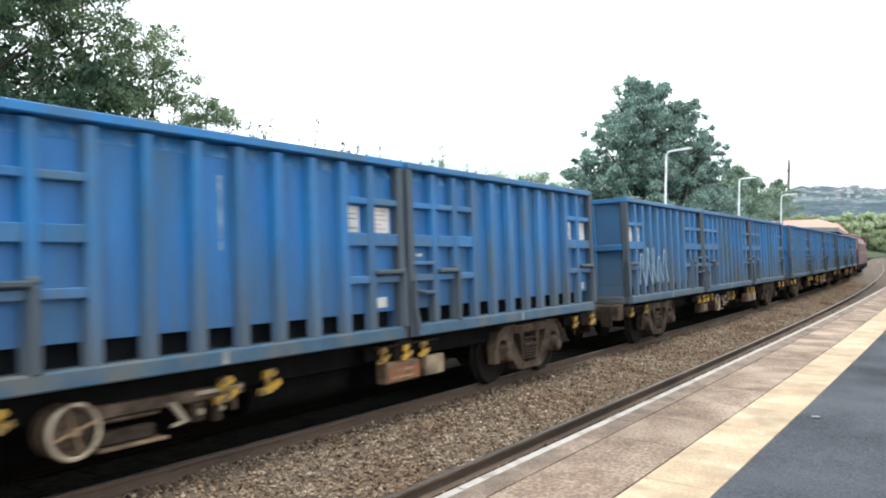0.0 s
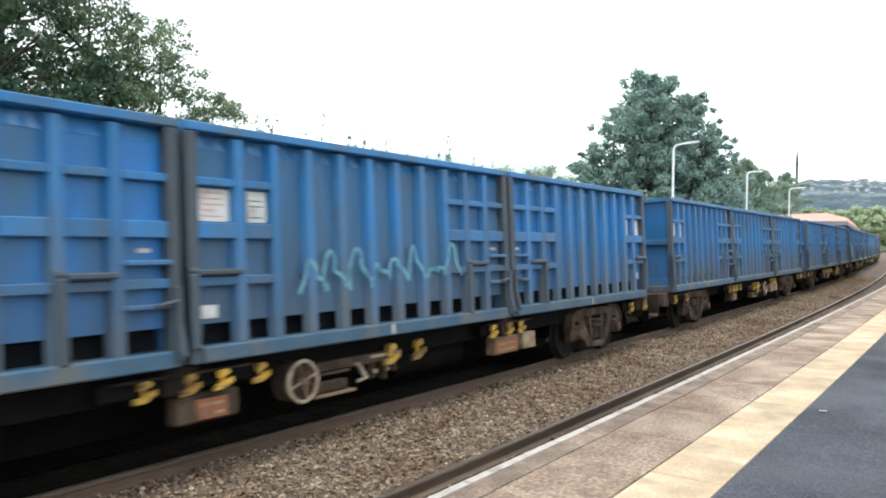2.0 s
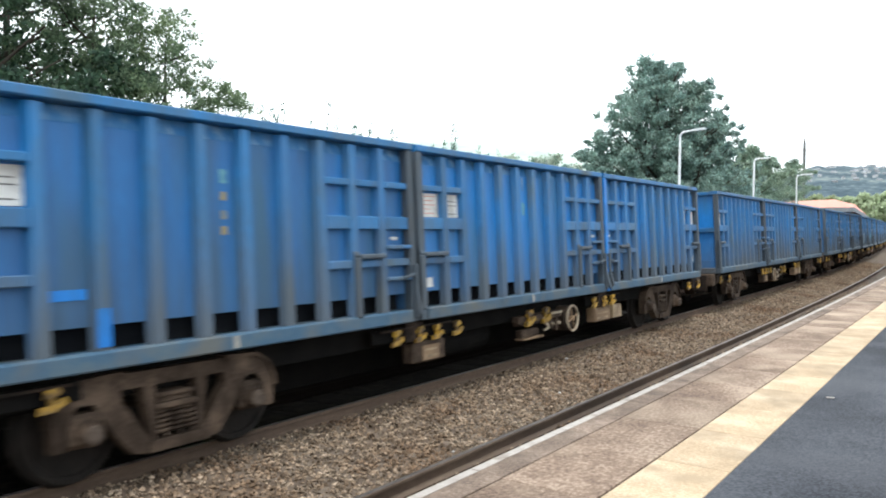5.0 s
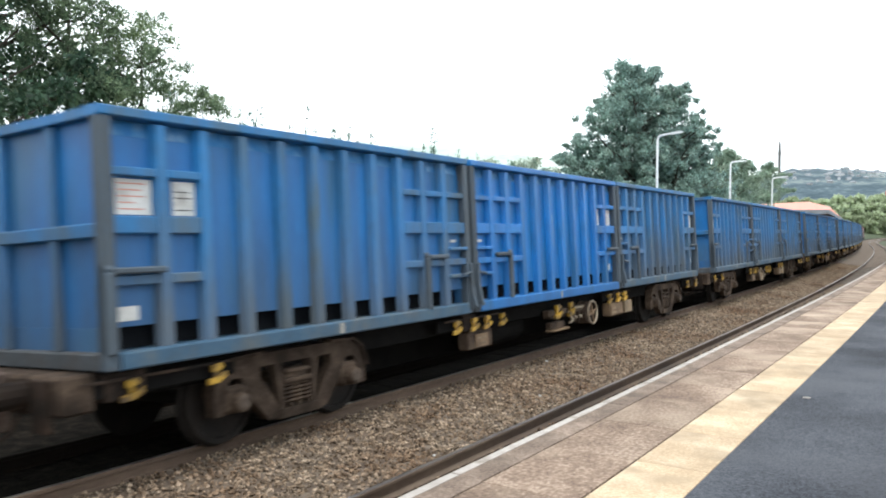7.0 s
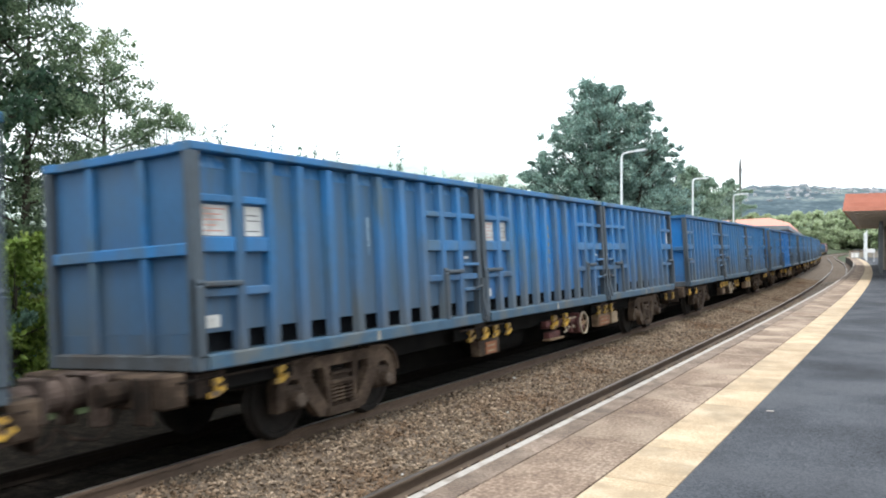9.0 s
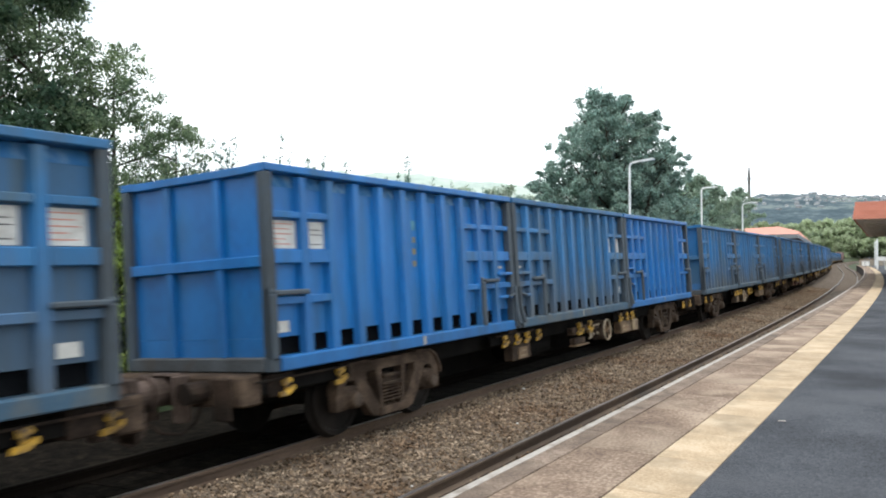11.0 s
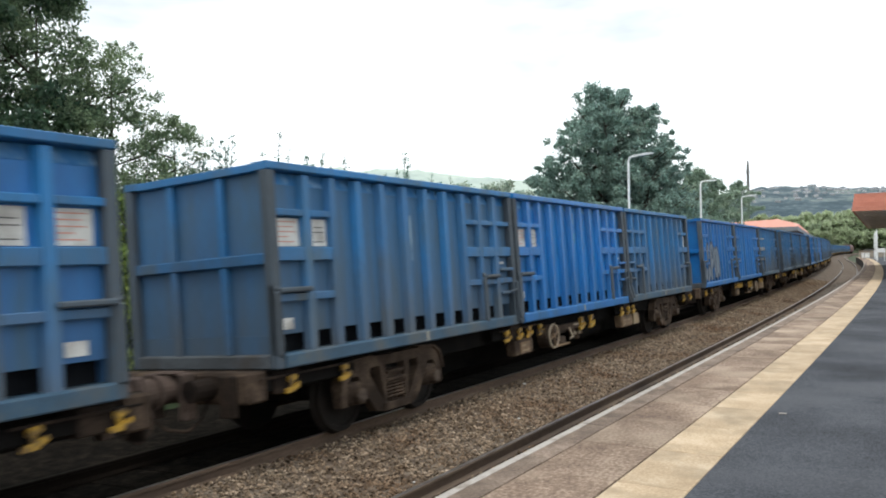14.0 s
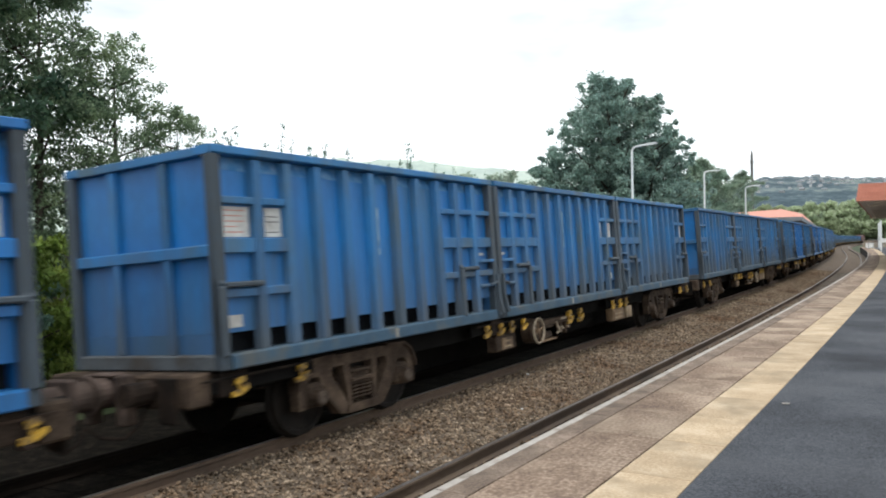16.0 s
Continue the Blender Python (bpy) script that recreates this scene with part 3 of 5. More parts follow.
def leaf_cloud(rng, centres, radii, per, size):
    """Leaves scattered through clumps: four-cornered blades at every angle, thicker towards each clump's skin."""
    n = len(centres) * per
    c = np.repeat(centres, per, 0)
    r = np.repeat(radii, per)
    v = rng.normal(size=(n, 3))
    v /= np.linalg.norm(v, axis=1)[:, None]
    pos = c + v * (r * np.minimum(1.9, np.abs(rng.normal(0.75, 0.38, n))))[:, None] * np.array([1, 1, 0.75])
    a = rng.normal(size=(n, 3)) + v * 0.6 + np.array([0, 0, -0.25])
    a /= np.linalg.norm(a, axis=1)[:, None]
    b = np.cross(a, rng.normal(size=(n, 3)))
    b /= np.linalg.norm(b, axis=1)[:, None]
    k = np.cross(a, b)
    sz = size * (0.6 + 0.8 * rng.random(n))
    pts = pos[:, None] + sz[:, None, None] * (LEAF_SHAPE[None, :, 0:1] * b[:, None] + LEAF_SHAPE[None, :, 1:2] * a[:, None] + LEAF_SHAPE[None, :, 2:3] * k[:, None])
    return pts.reshape(-1, 3)


def make_tree(name, base, height, spread, seed, leaf_mat, label, leaf=0.22, clumps=60, per=120, crown_from=0.25, trunk=0.25, shape="round", clump=0.16, category="tree", fill=0.0):
    rng = np.random.default_rng(seed)
    tree = tagged(new(name), label, category)
    tree.matrix_basis = Matrix.Translation(base)
    bm = bmesh.new()
    tips = []
    n_limb = max(5, clumps // 8)
    rod(bm, (0, 0, -0.3), (0.03 * height, 0, height * 0.45), trunk, trunk * 0.6, 8)
    rod(bm, (0.03 * height, 0, height * 0.44), (0, 0.02 * height, height * 0.9), trunk * 0.6, trunk * 0.12, 7)
    for i in range(n_limb):
        z0 = height * (crown_from * 0.8 + (0.85 - crown_from * 0.8) * i / n_limb)
        a = i * 2.4 + rng.random()
        frac = (z0 / height - crown_from * 0.8) / (1 - crown_from * 0.8)
        reach = spread * ((1.0 - 0.75 * frac) if shape == "cone" else math.sqrt(max(0.05, 1 - (2 * frac - 0.75) ** 2 * 0.75)))
        tip = Vector((math.cos(a) * reach * 0.85, math.sin(a) * reach * 0.85, min(height * 0.95, z0 + reach * 0.45)))
        mid = Vector((tip.x * 0.5, tip.y * 0.5, z0 + (tip.z - z0) * 0.35))
        rod(bm, (0, 0, z0), mid, trunk * 0.35, trunk * 0.22, 6)
        rod(bm, mid, tip, trunk * 0.22, trunk * 0.06, 5)
        tips += [mid, tip]
    part("trunk", bm, BARK, tree)
    # the crown grows in boughs: chains of shrinking clumps from the stem to ragged tips
    cs, rs = [], []
    boughs = max(8, clumps // 4)
    for i in range(boughs):
        f = (i + rng.random()) / boughs
        z = height * (crown_from + (0.97 - crown_from) * f)
        reach = spread * ((1.1 - 0.85 * f) if shape == "cone" else math.sqrt(max(0.04, 1 - (2 * f - 0.75) ** 2 * 0.75)))
        reach *= 0.75 + 0.5 * rng.random()
        a = i * 2.39996 + rng.normal(0, 0.3)
        lift = rng.uniform(-0.05, 0.35)
        for k in range(5):
            g = 0.22 + 0.2 * k
            q = reach * g
            cs.append((math.cos(a) * q, math.sin(a) * q, min(height, z + lift * q + 0.02 * height * rng.normal())))
            rs.append(height * clump * (1.0 - 0.16 * k) * (0.7 + 0.5 * rng.random()) * (1.0 - 0.35 * f))
    # smaller sprays between the boughs close the crown and fray its outline
    for i in range(int(clumps * 1.25 * fill)):
        f = rng.random() ** 1.15
        z = height * (crown_from + (0.99 - crown_from) * f)
        reach = spread * ((1.1 - 0.9 * f) if shape == "cone" else math.sqrt(max(0.04, 1 - (2 * f - 0.75) ** 2 * 0.8)))
        a, q = rng.uniform(0, 6.283), reach * (0.25 + 0.7 * rng.random() ** 0.7)
        lift = rng.uniform(-0.1, 0.3)
        for k in range(3):
            w = q + 0.07 * k * spread
            cs.append((math.cos(a + 0.05 * k) * w, math.sin(a + 0.05 * k) * w, z + lift * k * 0.12 * spread))
            rs.append(height * clump * (0.5 - 0.13 * k) * (0.6 + 0.6 * rng.random()))
    pts = leaf_cloud(rng, np.array(cs), np.array(rs), per, leaf)
    n = len(pts) // 4
    crown = sheet("crown", pts.tolist(), np.arange(n * 4).reshape(-1, 4).tolist(), leaf_mat)
    crown.parent = tree
    return tree


def make_wisp(base, height, spread, seed):
    """A thin sapling clump: slender leaning stems with a few leaves along each."""
    rng = np.random.default_rng(seed)
    wisp = tagged(new("sapling"), "thin wispy grey-green saplings behind the railway", "sapling", group="saplings behind the railway")
    wisp.matrix_basis = Matrix.Translation(base)
    cs, rs = [], []
    for i in range(16):
        bm = bmesh.new()
        a, tall = rng.uniform(0, 6.283), height * (1.0 if i == 0 else rng.uniform(0.62, 0.88))
        foot = Vector((math.cos(a), math.sin(a), 0)) * spread * rng.random() * 0.8
        tip = foot + Vector((math.cos(a), math.sin(a), 0)) * spread * rng.uniform(0.1, 0.5) + Vector((0, 0, tall))
        mid = foot.lerp(tip, 0.55) + Vector((rng.normal(0, 0.1), rng.normal(0, 0.1), 0))
        rod(bm, foot - Vector((0, 0, 0.15)), mid, 0.022, 0.012, 5)
        rod(bm, mid, tip, 0.012, 0.004, 5)
        for k in range(16):
            f = 0.25 + 0.75 * (k + rng.random()) / 16
            c = foot.lerp(mid, f / 0.55) if f < 0.55 else mid.lerp(tip, (f - 0.55) / 0.45)
            out = Vector((rng.normal(0, 1), rng.normal(0, 1), 0.6)) * 0.16 * (1.15 - f)
            rod(bm, c, c + out, 0.005, 0.003, 4)
            cs.append(c + out)
            rs.append(0.05 + 0.10 * (1.1 - f))
        part("stem", bm, BARK, wisp)
    pts = leaf_cloud(rng, np.array(cs), np.array(rs), 9, 0.075)
    leaves = sheet("leaves", pts.tolist(), np.arange(len(pts)).reshape(-1, 4).tolist(), LEAF_MID)
    leaves.parent = wisp


def make_planting():
    T = make_tree
    # the tall tree by the bank and the scrub in front of it
    T("tree", bearing(70.0, 21, 0.4), 14.5, 5.5, 11, LEAF_DARK, "tall dark green broadleaf tree on the railway bank", 0.15, 230, 125, 0.05, 0.3, clump=0.07, fill=0.4)
    T("tree", bearing(58.5, 22, 0.4), 8.4, 3.0, 12, LEAF_OLIVE, "feathery green tree on the bank", 0.085, 110, 56, 0.08, 0.12, shape="cone", clump=0.085, fill=1.0)
    T("tree", bearing(54.0, 22.5, 0.4), 6.6, 2.7, 14, LEAF_OLIVE, "small feathery green tree on the bank", 0.075, 115, 42, 0.1, 0.1, shape="cone", clump=0.085, fill=1.0)
    T("tree", bearing(50.0, 23, 0.4), 4.9, 2.2, 15, LEAF_OLIVE, "thin feathery sapling on the bank", 0.065, 85, 34, 0.1, 0.07, shape="cone", clump=0.09, fill=1.0)
    T("tree", bearing(63.5, 25, 0.4), 10.5, 4.2, 16, LEAF_DARK, "dark green tree deeper in the bank", 0.12, 120, 60, 0.03, 0.2, clump=0.085, fill=0.3)
    T("tree", bearing(71, 19, 0.4), 11.5, 4.5, 13, LEAF_DARK, "dense dark green tree on the railway bank", 0.15, 110, 70, 0.05, 0.25, clump=0.08)
    for i, (az, dist, h, w) in enumerate(((66, 14.5, 2.2, 1.9), (59, 14.5, 2.0, 1.9), (55, 16.5, 2.2, 2.0), (49.5, 18, 2.3, 2.2), (45, 19.5, 2.3, 2.2), (62.5, 15.5, 1.7, 1.7), (52, 17, 3.2, 1.7), (50, 18.5, 3.4, 1.6))):
        T("shrub", bearing(az, dist, -0.8), h + 0.4, w, 30 + i, LEAF_LIGHT if i < 4 or i > 5 else LEAF_MID, "yellow-green shrub at the foot of the bank", 0.11, 70, 110, 0.0, 0.05, clump=0.13, category="shrub")
    for i, (az, dist, h, w) in enumerate(((49, 23, 4.9, 1.3), (47, 23, 4.5, 1.2), (45, 23, 4.3, 1.2), (42.3, 23.5, 4.9, 1.2), (39.5, 25, 4.3, 1.2), (37, 26, 4.2, 1.3), (34.2, 28, 4.9, 1.4), (32.2, 31, 4.8, 1.5), (30, 33, 4.6, 1.6), (28, 38, 4.8, 1.9), (26, 40, 4.7, 1.9))):
        make_wisp(bearing(az, dist, 1.1), h - 0.9, w, 40 + i)
    # the big sycamore behind the lamps and its neighbours, haze painted into their leaves
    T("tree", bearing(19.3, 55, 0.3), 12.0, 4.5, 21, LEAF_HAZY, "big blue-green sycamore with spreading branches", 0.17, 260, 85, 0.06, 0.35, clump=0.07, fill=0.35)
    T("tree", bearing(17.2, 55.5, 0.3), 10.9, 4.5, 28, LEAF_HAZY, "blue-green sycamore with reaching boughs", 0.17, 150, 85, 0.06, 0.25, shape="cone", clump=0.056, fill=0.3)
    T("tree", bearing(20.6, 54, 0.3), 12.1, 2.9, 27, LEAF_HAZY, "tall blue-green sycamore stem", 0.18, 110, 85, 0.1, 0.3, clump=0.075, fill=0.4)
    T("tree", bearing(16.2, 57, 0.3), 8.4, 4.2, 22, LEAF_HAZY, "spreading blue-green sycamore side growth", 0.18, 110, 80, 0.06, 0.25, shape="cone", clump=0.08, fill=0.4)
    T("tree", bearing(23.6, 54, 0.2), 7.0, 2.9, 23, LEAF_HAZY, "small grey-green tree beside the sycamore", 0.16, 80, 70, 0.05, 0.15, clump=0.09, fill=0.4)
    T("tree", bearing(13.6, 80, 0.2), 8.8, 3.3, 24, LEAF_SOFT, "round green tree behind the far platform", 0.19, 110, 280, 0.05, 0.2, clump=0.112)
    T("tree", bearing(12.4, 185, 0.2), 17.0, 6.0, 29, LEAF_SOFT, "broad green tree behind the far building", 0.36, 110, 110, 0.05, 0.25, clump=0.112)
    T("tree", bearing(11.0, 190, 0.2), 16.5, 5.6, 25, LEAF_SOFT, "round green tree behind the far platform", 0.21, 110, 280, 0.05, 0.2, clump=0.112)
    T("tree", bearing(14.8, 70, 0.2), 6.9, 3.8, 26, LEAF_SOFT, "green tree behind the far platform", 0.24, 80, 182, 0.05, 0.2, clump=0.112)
    # trees that close the line, paled by haze put into the leaf colour
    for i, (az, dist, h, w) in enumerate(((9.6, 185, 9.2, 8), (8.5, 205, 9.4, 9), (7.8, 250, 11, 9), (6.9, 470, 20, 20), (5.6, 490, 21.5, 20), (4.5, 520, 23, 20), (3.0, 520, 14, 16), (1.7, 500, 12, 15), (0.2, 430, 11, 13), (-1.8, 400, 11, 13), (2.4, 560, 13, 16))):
        T("tree", bearing(az, dist, -0.5), h, w * 0.8, 60 + i, LEAF_FAR, "yellow-green tree at the bend, paled by painted haze", 0.0034 * dist, 100, 90, 0.0, 0.4, clump=0.12)
    # a wooded rise behind the scrub, its haze put into the leaf colour
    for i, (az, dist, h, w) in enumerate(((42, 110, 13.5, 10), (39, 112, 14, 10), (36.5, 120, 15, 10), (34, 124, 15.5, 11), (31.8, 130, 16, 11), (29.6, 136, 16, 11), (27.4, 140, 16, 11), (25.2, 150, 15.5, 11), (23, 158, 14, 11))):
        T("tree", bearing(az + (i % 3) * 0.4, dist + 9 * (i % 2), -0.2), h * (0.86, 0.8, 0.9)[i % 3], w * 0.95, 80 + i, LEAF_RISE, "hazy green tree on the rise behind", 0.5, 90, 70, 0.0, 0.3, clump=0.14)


make_planting()


# ---- the distance ----
HILL_LINE = [(-40, 95), (-10, 100), (0, 104), (5, 110), (8, 116), (9.6, 117), (11, 104), (14, 86), (20, 78), (40, 70), (70, 70)]


def make_hills():
    def hill(name, profile, dist, depth, mat, label, rough):
        verts, faces = [], []
        az = np.arange(profile[0][0], profile[-1][0] + 0.01, 0.5)
        top = np.interp(az, [q[0] for q in profile], [q[1] for q in profile])
        rows = 12
        for a, h in zip(az, top):
            for k in range(rows):
                f = k / (rows - 1)
                p = bearing(a, dist + depth * f)
                p.z = -4 + (h * math.sin(f * math.pi / 2)) + rough * noise.noise((a * 1.3, f * 6, 1.7)) * f
                verts.append(p)
        for i in range(len(az) - 1):
            for k in range(rows - 1):
                a = i * rows + k
                faces.append((a, a + 1, a + rows + 1, a + rows))
        return tagged(sheet(name, verts, faces, mat, True), label, "hill", kind="structure")
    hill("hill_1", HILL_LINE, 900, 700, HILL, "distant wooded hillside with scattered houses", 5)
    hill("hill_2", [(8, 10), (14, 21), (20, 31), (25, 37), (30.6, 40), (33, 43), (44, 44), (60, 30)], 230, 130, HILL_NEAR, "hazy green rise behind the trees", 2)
    rng = random.Random(5)
    bm = bmesh.new()
    box(bm, -4.5, -3, 0, 4.5, 3, 3.6)
    walls = mesh_of("wall", bm, HOUSE)
    bm = bmesh.new()
    prism(bm, [(-3.4, 3.6), (3.4, 3.6), (0, 5.8)], "x", -4.7, 4.7)
    roofs = mesh_of("roof", bm, HOUSE_ROOF)
    tops = HILL_LINE
    for i in range(140):
        az = rng.uniform(-3, 10.5)
        f = rng.choice((0.45, 0.55, 0.62, 0.72, 0.95)) + rng.uniform(-0.06, 0.05)
        h = float(np.interp(az, [q[0] for q in tops], [q[1] for q in tops]))
        p = bearing(az, 900 + 700 * f)
        p.z = -5 + h * math.sin(f * math.pi / 2) + 5 * noise.noise((az * 1.3, f * 6, 1.7)) * f
        hs = tagged(new("house"), "pale stone house with a slate roof on the hillside", "house", group="houses on the hill")
        hs.matrix_basis = pose(p.x, p.y, p.z, 0, 0, rng.uniform(-30, 30)) @ Matrix.Diagonal((rng.uniform(0.35, 0.85), 0.7, rng.uniform(0.5, 0.8), 1))
        part("wall", walls, None, hs)
        part("roof", roofs, None, hs)
    # the tall tower on the hill
    tw = tagged(new("stone_tower"), "tall slender dark stone tower on the hill", "tower")
    p = bearing(10.3, 1000)
    tw.matrix_basis = Matrix.Translation((p.x, p.y, 15)) @ Matrix.Diagonal((0.62, 0.62, 1.0, 1))
    bm = bmesh.new()
    rod(bm, (0, 0, 0), (0, 0, 76), 3.1, 2.5, 8)
    part("shaft", bm, TOWER, tw)
    bm = bmesh.new()
    rod(bm, (0, 0, 76), (0, 0, 79), 3.2, 3.2, 8)
    rod(bm, (0, 0, 79), (0, 0, 86), 2.4, 2.2, 8)
    part("gallery", bm, TOWER, tw)
    bm = bmesh.new()
    rod(bm, (0, 0, 86), (0, 0, 91), 2.0, 1.0, 8)
    part("cap", bm, TOWER, tw)


make_hills()


# ---- station things ----
def make_far_platform():
    st = [27 + 3 * i for i in range(48)]
    e = TRACK_D + 0.75 + 0.80
    tagged(swept("far_platform", [(e, -0.02), (e, -1.36), (e + 3.4, -1.36), (e + 3.4, -0.02)], st, SLAB), "grey far platform behind the train", "platform", kind="structure")


make_far_platform()


def make_lamps():
    post = bmesh.new()
    rod(post, (0, 0, 0), (0, 0, 1.1), 0.085, 0.085, 10)
    rod(post, (0, 0, 1.1), (0, 0, 5.35), 0.058, 0.05, 10)
    pts = [Vector((0, 0, 5.35)), Vector((0.03, 0, 5.45)), Vector((0.12, 0, 5.53)), Vector((0.62, 0, 5.60))]
    for a, b in zip(pts, pts[1:]):
        rod(post, a, b, 0.045, 0.042, 8)
    head = bmesh.new()
    prism(head, [(0.55, 5.575), (0.62, 5.55), (1.05, 5.60), (1.12, 5.635), (1.0, 5.67), (0.6, 5.64)], "y", -0.1, 0.1)
    first = tagged(new("street_lamp"), "pale grey platform lamp with a swan-neck arm", "lamp post", group="lamps on the far platform")
    part("post", post, LAMP_GREY, first)
    part("head", head, LAMP_GREY, first, "flat lamp head")
    first.matrix_basis = placed(33.74, 10.6, -0.02)
    for s, turn in ((48.5, 50), (64.5, 15)):
        copy_thing(first, placed(s, 10.6, -0.02, turn))


make_lamps()


def make_shelter():
    """The far station building: a hipped red roof over plain walls."""
    sh = tagged(new("far_station_building"), "station building with an orange-red hipped roof", "station building")
    sh.matrix_basis = placed(140, 12.4, -0.02)
    boxes("wall", [(-15.0, -32, 0, 1.6, 32, 4.1)], STONE_WALL, sh, bevel=0.02)
    lo = [(-20.0, -34.0, 4.2), (2.7, -34.0, 4.2), (2.7, 34.0, 4.2), (-17.0, 34.0, 4.2)]
    hi = [(-1.2, -3.0, 6.25), (0.9, 20.0, 6.1)]
    for f in ((0, 1, 4), (1, 2, 5, 4), (2, 3, 5), (3, 0, 4, 5)):
        bm = bmesh.new()
        v = [bm.verts.new((lo + hi)[i]) for i in f]
        bm.faces.new(v)
        back = bmesh.ops.extrude_face_region(bm, geom=bm.faces[:])
        for q in back["geom"]:
            if isinstance(q, bmesh.types.BMVert):
                q.co.z -= 0.06
        bmesh.ops.recalc_face_normals(bm, faces=bm.faces[:])
        part("roof_slope", bm, RED_ROOF, sh)
    for b in ((2.7, -34.0, 3.7, 2.78, 34.0, 4.2), (-17.0, 34.0, 3.7, 2.78, 34.08, 4.2), (-20.0, -34.08, 3.7, 2.78, -34.0, 4.2)):
        boxes("fascia", [b], GREY_PAINT, sh)


make_shelter()


def make_station():
    """The near station building with its deep red canopy."""
    st = tagged(new("station_canopy"), "platform canopy with a deep orange-red fascia and cream boarded underside", "canopy")
    st.matrix_basis = placed(52, 0, 0)
    x0, x1, y0, y1 = -2.36, 7.0, -12.0, 25.0
    # front and track-side fascias in stepped sheets
    for k in range(4):
        z = 3.10 + 0.195 * k
        g = 0.008 * k
        boxes("roof_sheet", [(x0 - 0.06 + g * 4, y0 - 0.06 + g * 4, z, x1, y0 + 0.02 + g * 4, z + 0.188)], RED_ROOF, st)
        boxes("roof_sheet", [(x0 - 0.06 + g * 4, y0 + 0.022 + g * 4, z, x0 + 0.02 + g * 4, y1, z + 0.188)], RED_ROOF, st)
    boxes("roof_deck", [(x0 + 0.5, y0 + 0.5, 3.76, x1, y1, 3.84)], RED_ROOF, st)
    for i in range(17):
        y = y0 + 0.1 + 2.15 * i
        boxes("soffit_board", [(x0 + 0.04, y, 3.08, x1, y + 2.1, 3.12)], SOFFIT, st, "cream boarded underside")
    for i in range(12):
        y = y0 + 1.5 + 2.9 * i
        boxes("beam", [(x0 + 0.3, y, 3.02, x1, y + 0.12, 3.077)], SOFFIT, st)
    for y in (y0 + 13, y0 + 19, y0 + 25, y0 + 31):
        boxes("post", [(-0.9, y, 0, -0.72, y + 0.18, 3.02)], GREY_PAINT, st, "grey steel post", bevel=0.02)
    bd = tagged(new("station_building"), "buff stone station building under the canopy", "station building")
    bd.matrix_basis = placed(66, 0, 0)
    boxes("wall", [(-0.6, -6.0, 0, 6.5, 12, 2.88)], STONE_WALL, bd, bevel=0.02)
    boxes("door", [(-0.63, -3.0, 0, -0.59, -2.0, 2.05)], GREY_PAINT, bd)
    sign = tagged(new("platform_sign"), "white notice board on two posts", "sign")
    sign.matrix_basis = placed(96, 0.9, 0) @ Matrix.Diagonal((0.8, 0.8, 0.8, 1))
    boxes("board", [(-0.5, -0.03, 1.2, 0.6, 0.03, 1.75)], WHITE_PAINT, sign)
    for x in (-0.4, 0.46):
        boxes("post", [(x, 0.03, 0, x + 0.06, 0.09, 1.7)], WHITE_PAINT, sign)
    fence = tagged(new("metal_fence"), "grey railing fence at the platform's far end", "fence")
    fence.matrix_basis = placed(112, 0, 0)
    for i in range(14):
        boxes("upright", [(-2.2 + 0.5 * i, 0, 0, -2.15 + 0.5 * i, 0.05, 1.3)], GREY_PAINT, fence)
    for z in (0.2, 1.2):
        boxes("rail", [(-2.2, 0.051, z, 4.4, 0.09, z + 0.06)], GREY_PAINT, fence)
    wall = tagged(new("low_wall"), "low grey stone wall closing the platform end", "wall")
    wall.matrix_basis = placed(138, 0, 0)
    boxes("wall_body", [(-2.3, 0, 0, 6, 0.4, 0.95)], STONE_WALL, wall, bevel=0.03)
    boxes("coping", [(-2.36, -0.05, 0.952, 6, 0.45, 1.04)], SLAB, wall, bevel=0.02)
    cab = tagged(new("equipment_cabinet"), "white lineside equipment cabinet", "cabinet")
    cab.matrix_basis = placed(128, 1.7, 0)
    boxes("body", [(-0.5, -0.3, 0.05, 0.5, 0.3, 0.7)], WHITE_PAINT, cab, bevel=0.03)
    boxes("plinth", [(-0.55, -0.35, -0.01, 0.55, 0.35, 0.05)], SLAB, cab)
    boxes("lid", [(-0.55, -0.35, 0.702, 0.55, 0.35, 0.76)], WHITE_PAINT, cab, bevel=0.02)
    # pale slender posts of the footway beyond the canopy
    first = tagged(new("slender_post"), "pale grey slender steel post beyond the canopy", "post", group="posts beyond the canopy")
    boxes("shaft", [(-0.06, -0.06, 0, 0.06, 0.06, 3.4)], LAMP_GREY, first, bevel=0.01)
    boxes("base_plate", [(-0.16, -0.16, -0.005, 0.16, 0.16, 0.03)], GREY_PAINT, first)
    first.matrix_basis = placed(100, 1.1, 0)
    for s, d in ((106, 1.0), (113, 0.9), (121, 0.8)):
        copy_thing(first, placed(s, d, 0))


make_station()


# ---- the train ----
LONG, HALF, TALL = 6.19, 1.215, 2.33
RECESS = 0.11
RIBS = (0.665, 1.17, 1.70, 2.25, 2.79, 3.34, 3.90, 4.46, 5.00, 5.54)
LEVELS = ((1.72, 1.80), (1.20, 1.36), (0.735, 0.83))


def cell_edges():
    """The clear bays of a side, from post to post."""
    cuts = [0.13] + [v for r in RIBS for v in (r - 0.085, r + 0.085)] + [LONG - 0.13]
    return [(cuts[i], cuts[i + 1]) for i in range(0, len(cuts), 2)]


MESHES = {}


